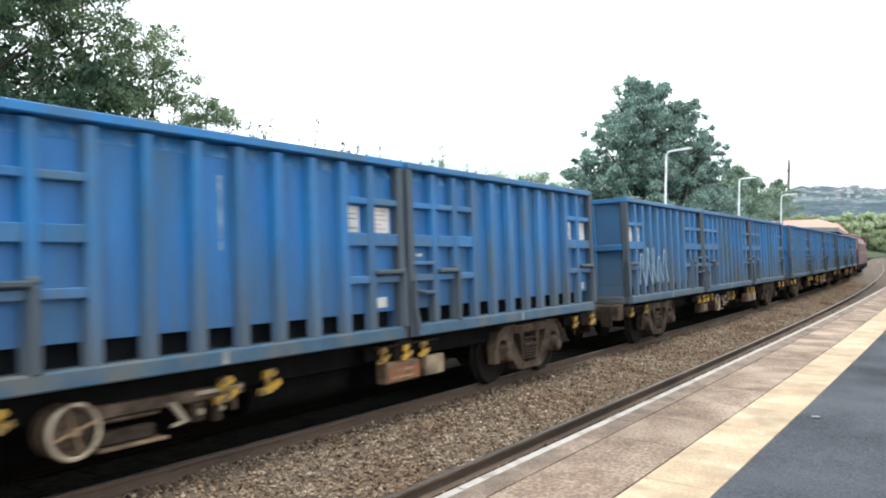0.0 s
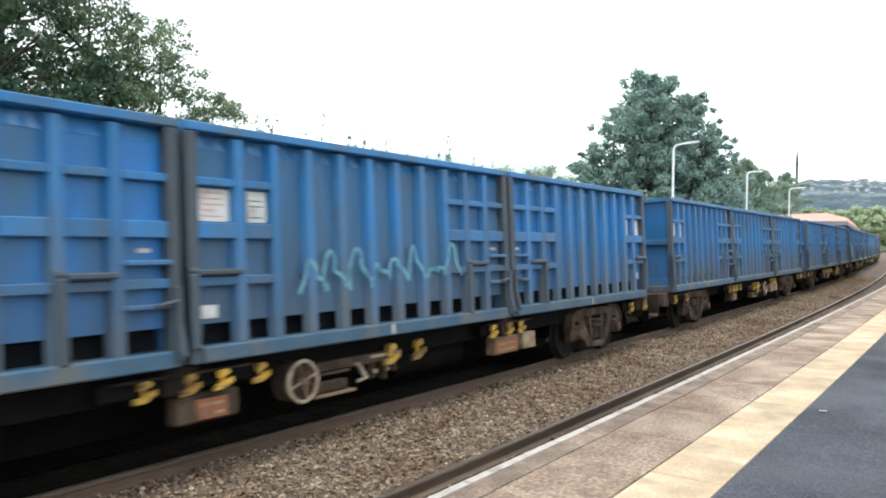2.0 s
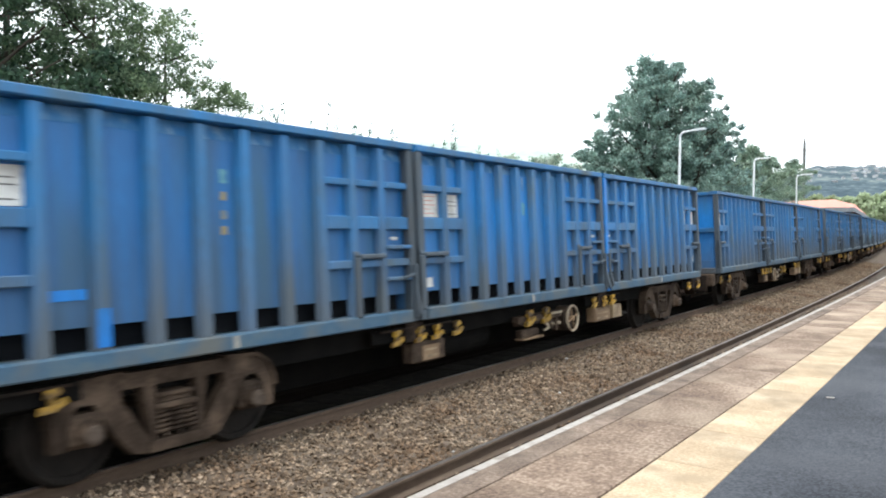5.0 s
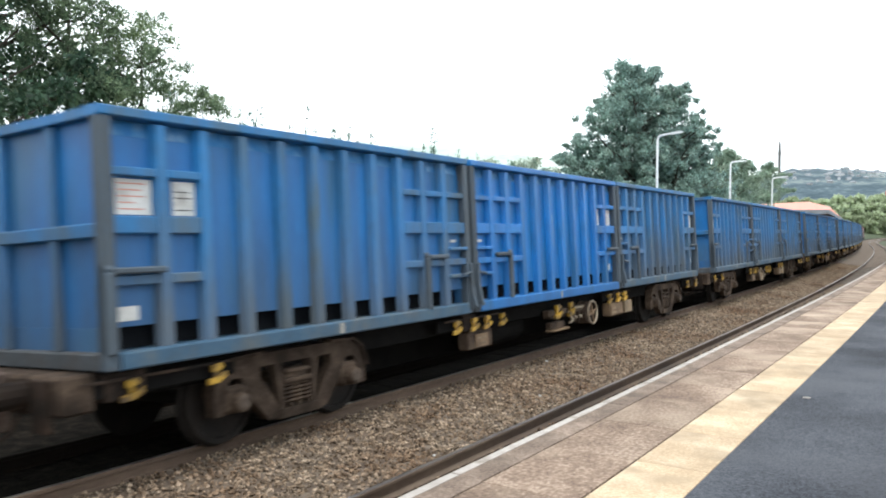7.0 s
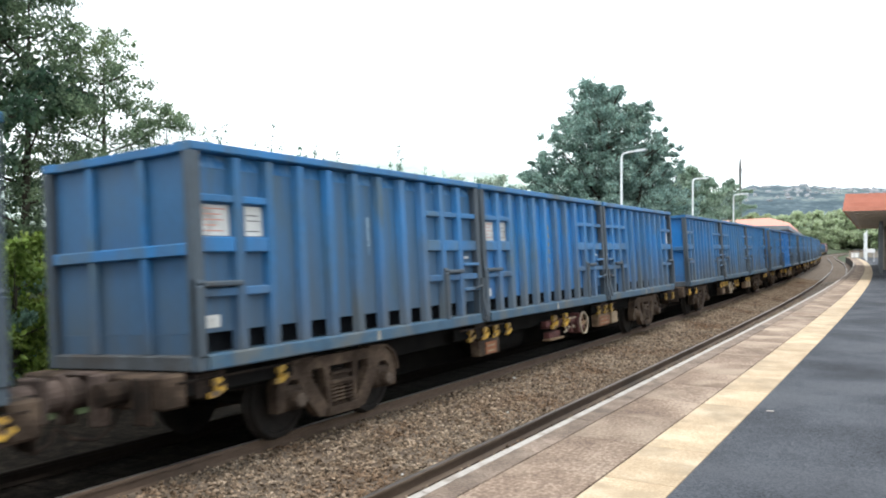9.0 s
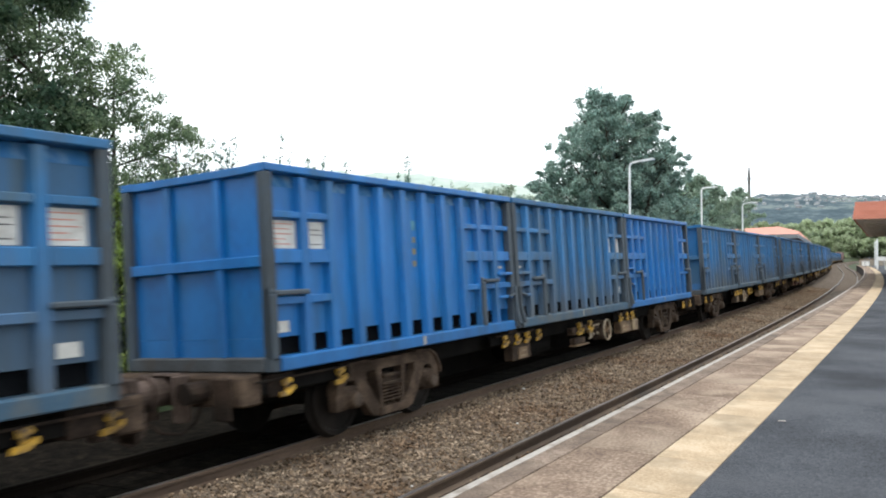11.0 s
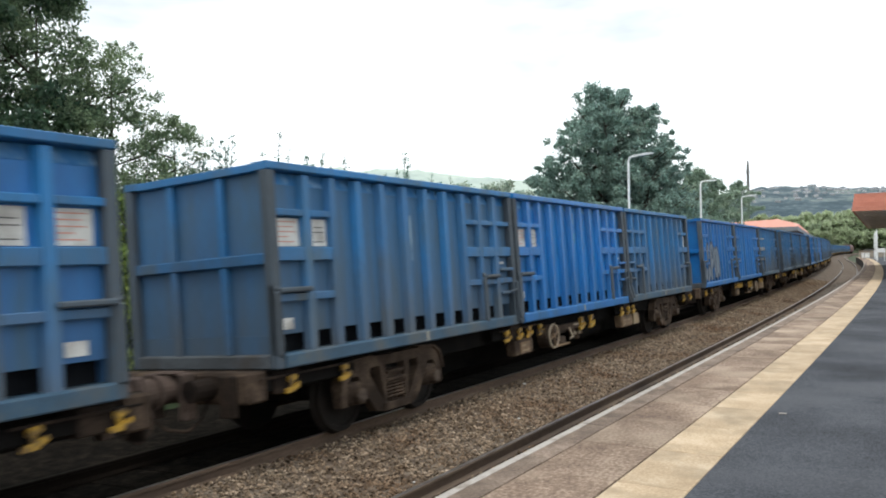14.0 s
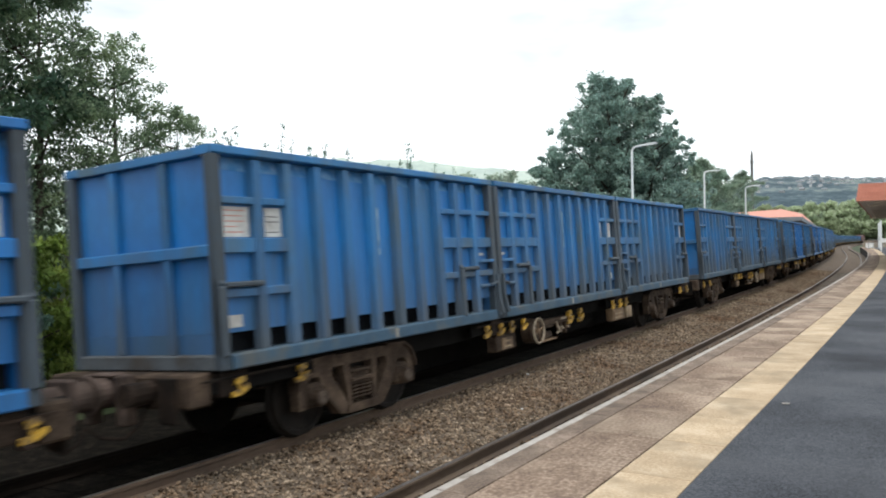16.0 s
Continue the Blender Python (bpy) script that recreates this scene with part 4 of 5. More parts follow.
def shared(key, name, build, mat, smooth=False):
    if key not in MESHES:
        bm = bmesh.new()
        build(bm)
        MESHES[key] = mesh_of(name, bm, mat, smooth)
    return MESHES[key]


def make_container(flip):
    """A ribbed blue waste container; flip puts its notice end to the front. Origin: rear, middle, underside."""
    ct = new("container")

    def Y(a, b):
        return (LONG - b, LONG - a) if flip else (a, b)

    skin = HALF - RECESS

    def body(bm):
        # recessed sheets, drawn in to the rail at the head
        sec = [(-skin, 0.37), (skin, 0.37), (skin, 2.08), (skin - 0.06, 2.235), (-skin + 0.06, 2.235), (-skin, 2.08)]
        prism(bm, sec, "y", 0.09, LONG - 0.09)
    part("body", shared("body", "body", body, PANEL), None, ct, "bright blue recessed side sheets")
    # Block behind the foot gaps, its shade put into the colour.
    part("floor", shared("floor", "floor", lambda bm: box(bm, -skin + 0.14, 0.13, 0.01, skin - 0.14, LONG - 0.13, 0.367), VOID), None, ct, "floor block painted near black as shade in the gaps")
    for key, y in (("foot_a", 0.09), ("foot_b", LONG - 0.125)):
        part("end_sheet", shared(key, "end_sheet", lambda bm: box(bm, -skin, y, 0.1, skin, y + 0.035, 0.368), PANEL), None, ct)

    def brow(bm):
        # paler sloping heads of the side sheets
        prism(bm, [(skin - 0.02, 2.09), (skin + 0.004, 2.086), (skin - 0.052, 2.234), (skin - 0.08, 2.234)], "y", 0.13, LONG - 0.13)
    part("sheet_head", shared("brow", "sheet_head", brow, PALE_HEAD), None, ct, "paler blue top of the side sheets")

    def rail_top(bm):
        prism(bm, [(HALF - 0.24, 2.237), (HALF - 0.01, 2.237), (HALF + 0.005, 2.25), (HALF + 0.005, 2.32), (HALF - 0.01, TALL), (HALF - 0.24, TALL)], "y", 0.0, LONG)
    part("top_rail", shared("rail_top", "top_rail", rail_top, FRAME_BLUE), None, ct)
    part("top_rail", shared("rail_top_far", "top_rail", lambda bm: box(bm, -HALF, 0, 2.237, -HALF + 0.24, LONG, TALL, 0.008), FRAME_BLUE), None, ct)
    for key, y in (("rail_end_a", 0.0), ("rail_end_b", LONG - 0.08)):
        part("end_rail", shared(key, "end_rail", lambda bm: box(bm, -HALF + 0.24, y, 2.225, HALF - 0.24, y + 0.09, TALL - 0.01, 0.008), FRAME_BLUE), None, ct)

    def rail_low(bm):
        prism(bm, [(skin - 0.16, 0.0), (HALF + 0.01, 0.0), (HALF + 0.02, 0.015), (HALF + 0.02, 0.14), (HALF - 0.01, 0.16), (skin - 0.16, 0.16)], "y", 0.13, LONG - 0.13)
    part("bottom_rail", shared("rail_low", "bottom_rail", rail_low, RAIL_BLUE), None, ct, "worn pale blue bottom rail")
    part("bottom_rail", shared("rail_low_far", "bottom_rail", lambda bm: box(bm, -HALF, 0.13, 0, -skin + 0.16, LONG - 0.13, 0.16, 0.008), RAIL_BLUE), None, ct)
    part("paint_tick", shared("tick", "paint_tick", lambda bm: box(bm, HALF + 0.016, LONG / 2 - 0.035, 0.016, HALF + 0.023, LONG / 2 + 0.035, 0.138), PALE_FRAME), None, ct, "pale centre mark on the bottom rail")
    for x in (-HALF, HALF - 0.13):
        for y in (0.0, LONG - 0.13):
            part("corner_post", shared(("post", x, y), "corner_post", lambda bm: box(bm, x, y, 0, x + 0.13, y + 0.13, 2.235, 0.012), POST_GREY), None, ct, "grimy grey corner post")

    def rib(bm):
        prism(bm, [(-0.085, 0.0), (0.085, 0.0), (0.052, RECESS - 0.015), (-0.052, RECESS - 0.015)], "z", 0.0, 1.0)
        for v in bm.verts:
            u, w, z = v.co
            v.co = (skin - 0.005 + w, u, 0.16 + (2.21 - 0.16) * z)
            if z < 0.5 and w > 0.04:
                v.co.y *= 1.25
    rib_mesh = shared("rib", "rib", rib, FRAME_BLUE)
    for r in RIBS:
        y = LONG - r if flip else r
        part("rib", rib_mesh, None, ct, at=pose(0, y, 0))

    def far_side(bm):
        for r in RIBS:
            y = LONG - r if flip else r
            box(bm, -HALF + 0.02, y - 0.08, 0.16, -skin + 0.003, y + 0.08, 2.2)
        for a, b in cell_edges()[:2] + cell_edges()[-3:]:
            a, b = Y(a, b)
            for z0, z1 in LEVELS:
                box(bm, -HALF + 0.025, a, z0, -skin + 0.003, b, z1)
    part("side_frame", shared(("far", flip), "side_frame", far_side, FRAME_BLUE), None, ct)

    cells = cell_edges()
    for i, (a, b) in enumerate(cells):
        if 2 <= i < len(cells) - 3:
            continue
        a, b = Y(a, b)
        for k, (z0, z1) in enumerate(LEVELS):
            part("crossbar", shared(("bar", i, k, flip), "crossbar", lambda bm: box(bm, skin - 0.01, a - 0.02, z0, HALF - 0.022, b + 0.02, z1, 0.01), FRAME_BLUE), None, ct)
    # notices in the two bays at one end
    for i in (0, 1):
        a, b = Y(*cells[i])
        m = 0.025
        a, b = (a + 0.05, b + 0.03) if not flip else (a - 0.03, b - 0.05)
        pl = part("notice", shared(("notice", i, flip), "notice", lambda bm: box(bm, skin - 0.002, a + m, 1.375, skin + 0.012, b - m, 1.70), WHITE_PLATE), None, ct, "weathered white notice with print")
        for k in range(5):
            if i == 1 and k in (0, 3):
                continue
            w = (b - a - 2 * m) * (0.84, 0.7, 0.8, 0.5, 0.76)[k]
            part("print_bar", shared(("print", i, k, flip), "print_bar", lambda bm: box(bm, skin + 0.010, a + m + 0.025, 1.652 - 0.058 * k, skin + 0.014, a + m + 0.025 + w * 0.93, 1.665 - 0.058 * k), RED_INK if i == 0 else BLACK_INK), None, pl)
    a, b = Y(*cells[0])
    part("number_plate", shared(("small", flip), "plate", lambda bm: box(bm, skin - 0.002, a + 0.05, 0.42, skin + 0.012, a + 0.27, 0.55), WHITE_PLATE), None, ct, "small white plate")
    # grab ledges with their guard posts
    for i, lab in ((0, "a"), (len(cells) - 2, "b")):
        a, b = Y(*cells[i])
        part("ledge", shared(("ledge", i, flip), "ledge", lambda bm: box(bm, skin - 0.01, a - 0.05, 0.84, HALF + 0.045, b + 0.06, 0.90, 0.015), POST_GREY), None, ct, "grey step ledge")
        y = a - 0.08 if not flip else b + 0.08
        part("guard_post", shared(("guard", i, flip), "guard_post", lambda bm: (box(bm, skin, y - 0.05, 0.14, HALF + 0.03, y + 0.05, 0.86, 0.015), rod(bm, (HALF - 0.04, y - 0.05, 0.89), (HALF - 0.04, y + 0.05, 0.89), 0.05)), POST_GREY), None, ct)
    a, b = Y(*cells[-1])
    for k, z in enumerate((0.95, 0.55)):
        part("step", shared(("step", k, flip), "step", lambda bm: box(bm, skin - 0.01, a - 0.03, z, HALF + 0.01, b + 0.03, z + 0.05, 0.01), FRAME_BLUE), None, ct)
    part("small_plate", shared(("small_b", flip), "plate", lambda bm: box(bm, skin - 0.002, a + 0.16, 1.07, skin + 0.012, b - 0.14, 1.11), WHITE_PLATE), None, ct)
    y = LONG - 0.06 if not flip else 0.06

    def lock(bm):
        box(bm, HALF, y - 0.03, 0.05, HALF + 0.05, y + 0.03, 0.75, 0.01)
        rod(bm, (HALF + 0.03, y, 0.62), (HALF + 0.03, y + (-0.24 if not flip else 0.24), 0.58), 0.02)
        rod(bm, (HALF + 0.03, y, 0.4), (HALF + 0.09, y, 0.1), 0.03)
    part("door_lock", shared(("lock", flip), "door_lock", lock, POST_GREY), None, ct)
    # the rear end: three bays in two rows
    e0 = 0.0
    for x in (-0.42, 0.42):
        part("end_rib", shared(("er", x), "end_rib", lambda bm: box(bm, x - 0.055, e0 + 0.02, 0.16, x + 0.055, 0.095, 2.22, 0.012), FRAME_BLUE), None, ct)
    part("end_bar", shared("eb", "end_bar", lambda bm: box(bm, -HALF + 0.13, e0 + 0.01, 1.17, HALF - 0.13, 0.094, 1.30, 0.012), FRAME_BLUE), None, ct)
    part("end_sill", shared("es", "end_sill", lambda bm: box(bm, -HALF + 0.13, -0.02, 0.0, HALF - 0.13, 0.12, 0.16, 0.015), GRIMY_SILL), None, ct)
    return ct


def spot(y0, z0, y1, z1, x, mat, ct):
    bm = bmesh.new()
    box(bm, x - 0.004, y0, z0, x + 0.004, y1, z1)
    part("paint_mark", bm, mat, ct, "faded paint mark")


def stroke(pts, w, x, mat, ct):
    """One painted stroke on a side: a continuous flat ribbon with a little thickness."""
    bm = bmesh.new()
    rows = []
    for i, (y, z) in enumerate(pts):
        a, b = pts[max(0, i - 1)], pts[min(len(pts) - 1, i + 1)]
        n = Vector((b[1] - a[1], a[0] - b[0])).normalized() * w / 2
        rows.append([bm.verts.new((x + h, y + sgn * n.x, z + sgn * n.y)) for h, sgn in ((0, 1), (0.003, 1), (0.003, -1), (0, -1))])
    for a, b in zip(rows, rows[1:]):
        for k in range(4):
            bm.faces.new((a[k], a[(k + 1) % 4], b[(k + 1) % 4], b[k]))
    bmesh.ops.recalc_face_normals(bm, faces=bm.faces[:])
    part("paint_stroke", bm, mat, ct, "sprayed pale paint stroke")


def add_marks(ct, kind, flip, seed):
    """Chalk streaks, paint dabs and scrawls on single containers."""
    rng = random.Random(seed)
    x = HALF - RECESS + 0.003
    a, b = cell_edges()[5]
    mid = (a + b) / 2 + rng.uniform(-0.08, 0.08)
    mid = LONG - mid if flip else mid
    if kind == "streak":
        h, z = rng.uniform(0.3, 0.7), rng.uniform(1.0, 1.35)
        spot(mid - 0.02, z, mid + 0.02, z + h, x, MARK, ct)
        spot(mid - 0.012, z - 0.12, mid + 0.016, z - 0.02, x, MARK, ct)
    elif kind == "dabs":
        # a teal square over a few ochre dabs
        spot(mid - 0.045, 1.66, mid + 0.045, 1.80, x, TEAL, ct)
        for k in range(3):
            z = 1.47 - 0.16 * k + rng.uniform(-0.02, 0.02)
            spot(mid - rng.uniform(0.03, 0.05), z, mid + 0.03, z + 0.085, x, OCHRE, ct)
    elif kind == "ochre_row":
        for k in range(5):
            z = 1.62 - 0.17 * k + rng.uniform(-0.02, 0.02)
            spot(mid - rng.uniform(0.04, 0.06), z, mid + 0.045, z + 0.09, x, OCHRE, ct)
    elif kind == "teal":
        z = rng.choice((0.55, 1.45))
        spot(mid - 0.035, z, mid + 0.04, z + 0.2, x, TEAL, ct)
        spot(mid - 0.015, z + 0.4, mid + 0.012, z + 0.62, x, MARK, ct)
    elif kind == "bars":
        for y in (2.9, 3.35, 3.75, 4.1):
            spot(y, 0.35, y + 0.06, rng.uniform(0.75, 0.9), HALF - 0.010, MARK, ct)
    elif kind == "tag":
        fat = [[(1.0, 1.36), (0.84, 1.34), (0.82, 1.1), (0.9, 0.93)],
               [(0.40, 0.26), (0.44, 0.48), (0.53, 0.62)], [(0.76, 0.2), (0.80, 0.5), (0.96, 0.66), (1.04, 0.36)],
               [(1.26, 0.22), (1.29, 0.75), (1.32, 1.28), (1.52, 1.42), (1.72, 1.28), (1.70, 0.98), (1.50, 0.78), (1.34, 0.74)],
               [(1.98, 0.30), (1.92, 0.70), (1.97, 1.15), (2.10, 1.30)],
               [(2.18, 0.25), (2.24, 0.80), (2.28, 1.28), (2.46, 1.22), (2.60, 0.85), (2.64, 0.30)],
               [(2.40, 1.15), (2.42, 0.75), (2.40, 0.42)]]
        for w, dx, m in ((0.37, 0.021, TAG_DARK), (0.19, 0.015, TAG_GREY)):
            for line in fat:
                for _ in range(2):
                    line = [line[0]] + [(q[0] + (r[0] - q[0]) * f, q[1] + (r[1] - q[1]) * f) for q, r in zip(line, line[1:]) for f in (0.25, 0.75)] + [line[-1]]
                stroke([(LONG - u if flip else u, v) for u, v in line], w, HALF - dx, m, ct)
        spot(2.82, 0.95, 2.86, 1.75, x, MARK, ct)
        spot(2.90, 0.55, 2.97, 0.95, x, MARK, ct)
    else:
        wide = kind == "scrawl_wide"
        n, y = (8, 1.5) if wide else (5, 0.75)
        for k in range(n):
            top, low = (rng.uniform(0.85, 1.25), rng.uniform(0.6, 0.75)) if wide else (rng.uniform(1.0, 1.3), rng.uniform(0.3, 0.45))
            p = [rng.uniform(-0.07, 0.07) for _ in range(8)]
            arc = [(y + p[0], low), (y + 0.05 + p[1], (top + low) / 2), (y + 0.12, top + p[2]), (y + 0.27 + p[3], top - 0.1), (y + 0.2 + p[4], (top + low) / 2 + p[5]), (y + 0.36 + p[6], low + 0.12), (y + 0.42, low + p[7] * 0.5)]
            fine = arc
            for _ in range(2):
                fine = [fine[0]] + [(q[0] + (r[0] - q[0]) * f, q[1] + (r[1] - q[1]) * f) for q, r in zip(fine, fine[1:]) for f in (0.25, 0.75)] + [fine[-1]]
            stroke([(LONG - u if flip else u, v) for u, v in fine], 0.05 if wide else 0.06, HALF - 0.017, TEAL if wide else MARK, ct)
            y += rng.uniform(0.34, 0.5)


# wagon by wagon from the train's tail to its head: the notice end of the middle container (L rear, R front), turned underframe, marks
WAGONS = {
    -3: ("R", 0), -2: ("R", 1), -1: ("R", 0), 0: ("R", 0), 1: ("L", 1), 2: ("L", 0), 3: ("R", 1), 4: ("R", 0), 5: ("L", 1), 6: ("R", 0), 7: ("R", 1),
    8: ("R", 0), 9: ("L", 1), 10: ("L", 0), 11: ("R", 1), 12: ("R", 0), 13: ("L", 1), 14: ("L", 0), 15: ("R", 1), 16: ("R", 0), 17: ("R", 1)}
# containers in fresher or dirtier paint, and one with pale worn framing at its door end
FRESH = {(13, 0), (13, 1), (14, 1), (7, 1), (11, 0), (11, 2), (17, 2)}
DIRTY = {(7, 2), (9, 0), (12, 0), (14, 0), (14, 2), (2, 1), (11, 1), (-1, 0), (-1, 1), (8, 1), (1, 1), (12, 2), (16, 2)}
PALE = {(13, 2)}
PITCH, FIRST = 20.75, -4.15


def make_bogie(wagon, y):
    bg = new("bogie")
    bg.parent = wagon
    bg.matrix_basis = pose(0, y, 0)

    def side_frame(bm):
        # a cast truss frame: hooded jaws over the axle boxes, broad diagonals, a sprung opening in the middle
        for m in (-1, 1):
            for loop in ([(-1.30, 0.34), (-1.31, 0.62), (-1.22, 0.80), (-1.05, 0.89), (-1.05, 0.70), (-1.13, 0.63), (-1.16, 0.52), (-1.16, 0.34)],
                         [(-1.05, 0.89), (-0.62, 0.91), (-0.62, 0.76), (-0.90, 0.69), (-1.05, 0.70)],
                         [(-0.90, 0.69), (-0.62, 0.76), (-0.62, 0.66), (-0.30, 0.27), (-0.34, 0.16), (-0.50, 0.18), (-0.70, 0.38), (-0.79, 0.52)],
                         [(-0.38, 0.77), (-0.25, 0.77), (-0.24, 0.26), (-0.30, 0.26)]):
                prism(bm, [(m * u * 0.94, v) for u, v in loop], "x", 0.93, 1.06)
            # a raised lip along the hood
            prism(bm, [(m * u * 0.94, v) for u, v in ((-1.335, 0.55), (-1.325, 0.64), (-1.23, 0.825), (-1.05, 0.92), (-0.6, 0.94), (-0.6, 0.905), (-1.05, 0.885), (-1.21, 0.795), (-1.30, 0.63), (-1.305, 0.55))], "x", 0.93, 1.10)
        prism(bm, [(-0.62, 0.91), (0.62, 0.91), (0.62, 0.77), (-0.62, 0.77)], "x", 0.93, 1.06)
        prism(bm, [(-0.34, 0.16), (0.34, 0.16), (0.31, 0.265), (-0.31, 0.265)], "x", 0.93, 1.09)
    for turn in (0, 180):
        part("side_frame", shared("bogie_frame", "side_frame", side_frame, BOGIE), None, bg, "rusty cast side frame", at=pose(0, 0, 0, 0, 0, turn))

    def springs(bm):
        turns, steps, rows = 5, 12, []
        for i in range(turns * steps + 1):
            a = 2 * math.pi * i / steps
            c = Vector((1.0 + 0.068 * math.cos(a), 0.068 * math.sin(a), 0.285 + 0.225 * i / (turns * steps)))
            o = Vector((math.cos(a), math.sin(a), 0)) * 0.018
            rows.append([bm.verts.new(c + w) for w in (o, Vector((0, 0, 0.018)), -o, Vector((0, 0, -0.018)))])
        for p, q in zip(rows, rows[1:]):
            for k in range(4):
                bm.faces.new((p[k], p[(k + 1) % 4], q[(k + 1) % 4], q[k]))
        bm.faces.new(rows[0][::-1])
        bm.faces.new(rows[-1])
    for yy in (-0.15, 0.0, 0.15):
        part("spring", shared("bogie_springs", "spring", springs, BOGIE), None, bg, at=pose(0, yy, 0))
    part("bolster", shared("bolster", "bolster", lambda bm: (box(bm, -1.09, -0.22, 0.53, 1.09, 0.22, 0.585, 0.015), box(bm, -1.03, -0.20, 0.585, 1.03, 0.20, 0.64, 0.01), box(bm, -1.08, -0.19, 0.64, 1.08, 0.19, 0.685, 0.012), box(bm, -0.9, -0.2, 0.72, 0.9, 0.2, 0.93, 0.02)), BOGIE), None, bg)

    def axle_box(bm):
        box(bm, 0.86, -0.165, 0.34, 1.075, 0.165, 0.63, 0.04)
        rod(bm, (1.07, 0, 0.46), (1.17, 0, 0.46), 0.12, 0.10, 12)
    def axle_cap(bm):
        rod(bm, (1.165, 0, 0.46), (1.185, 0, 0.46), 0.085, 0.075, 12)
        for k in range(3):
            a = k * 2.094 + 0.4
            rod(bm, (1.18, 0.05 * math.cos(a), 0.46 + 0.05 * math.sin(a)), (1.2, 0.05 * math.cos(a), 0.46 + 0.05 * math.sin(a)), 0.016, 0.016, 6)
    for yy in (-0.92, 0.92):
        for turn in (0, 180):
            part("axle_cap", shared("axle_cap", "axle_cap", axle_cap, CAP), None, bg, "dusty brown axle cap", at=pose(0, yy, 0, 0, 0, turn))
            part("axle_box", shared("axle_box", "axle_box", axle_box, BOGIE), None, bg, at=pose(0, yy, 0, 0, 0, turn))

    def wheelset(bm):
        half = [(0.0, 0.08), (0.66, 0.085), (0.66, 0.17), (0.69, 0.20), (0.69, 0.49), (0.72, 0.49), (0.735, 0.463), (0.82, 0.455), (0.82, 0.40), (0.79, 0.385), (0.79, 0.18), (0.83, 0.14), (0.90, 0.12), (0.90, 0.0)]
        line = [(-x, r) for x, r in half[:0:-1]] + half
        rings = [[bm.verts.new((x, r * math.cos(2 * math.pi * k / 28), r * math.sin(2 * math.pi * k / 28))) for k in range(28)] if r else [bm.verts.new((x, 0, 0))] for x, r in line]
        for a, b in zip(rings, rings[1:]):
            for k in range(28):
                q = [a[k % len(a)], a[(k + 1) % len(a)], b[(k + 1) % len(b)], b[k % len(b)]]
                bm.faces.new(list(dict.fromkeys(q)))
        bmesh.ops.recalc_face_normals(bm, faces=bm.faces[:])
    for yy in (-0.92, 0.92):
        part("wheelset", shared("wheelset", "wheelset", wheelset, TYRE), None, bg, at=pose(0, yy, 0.46))
    return bg


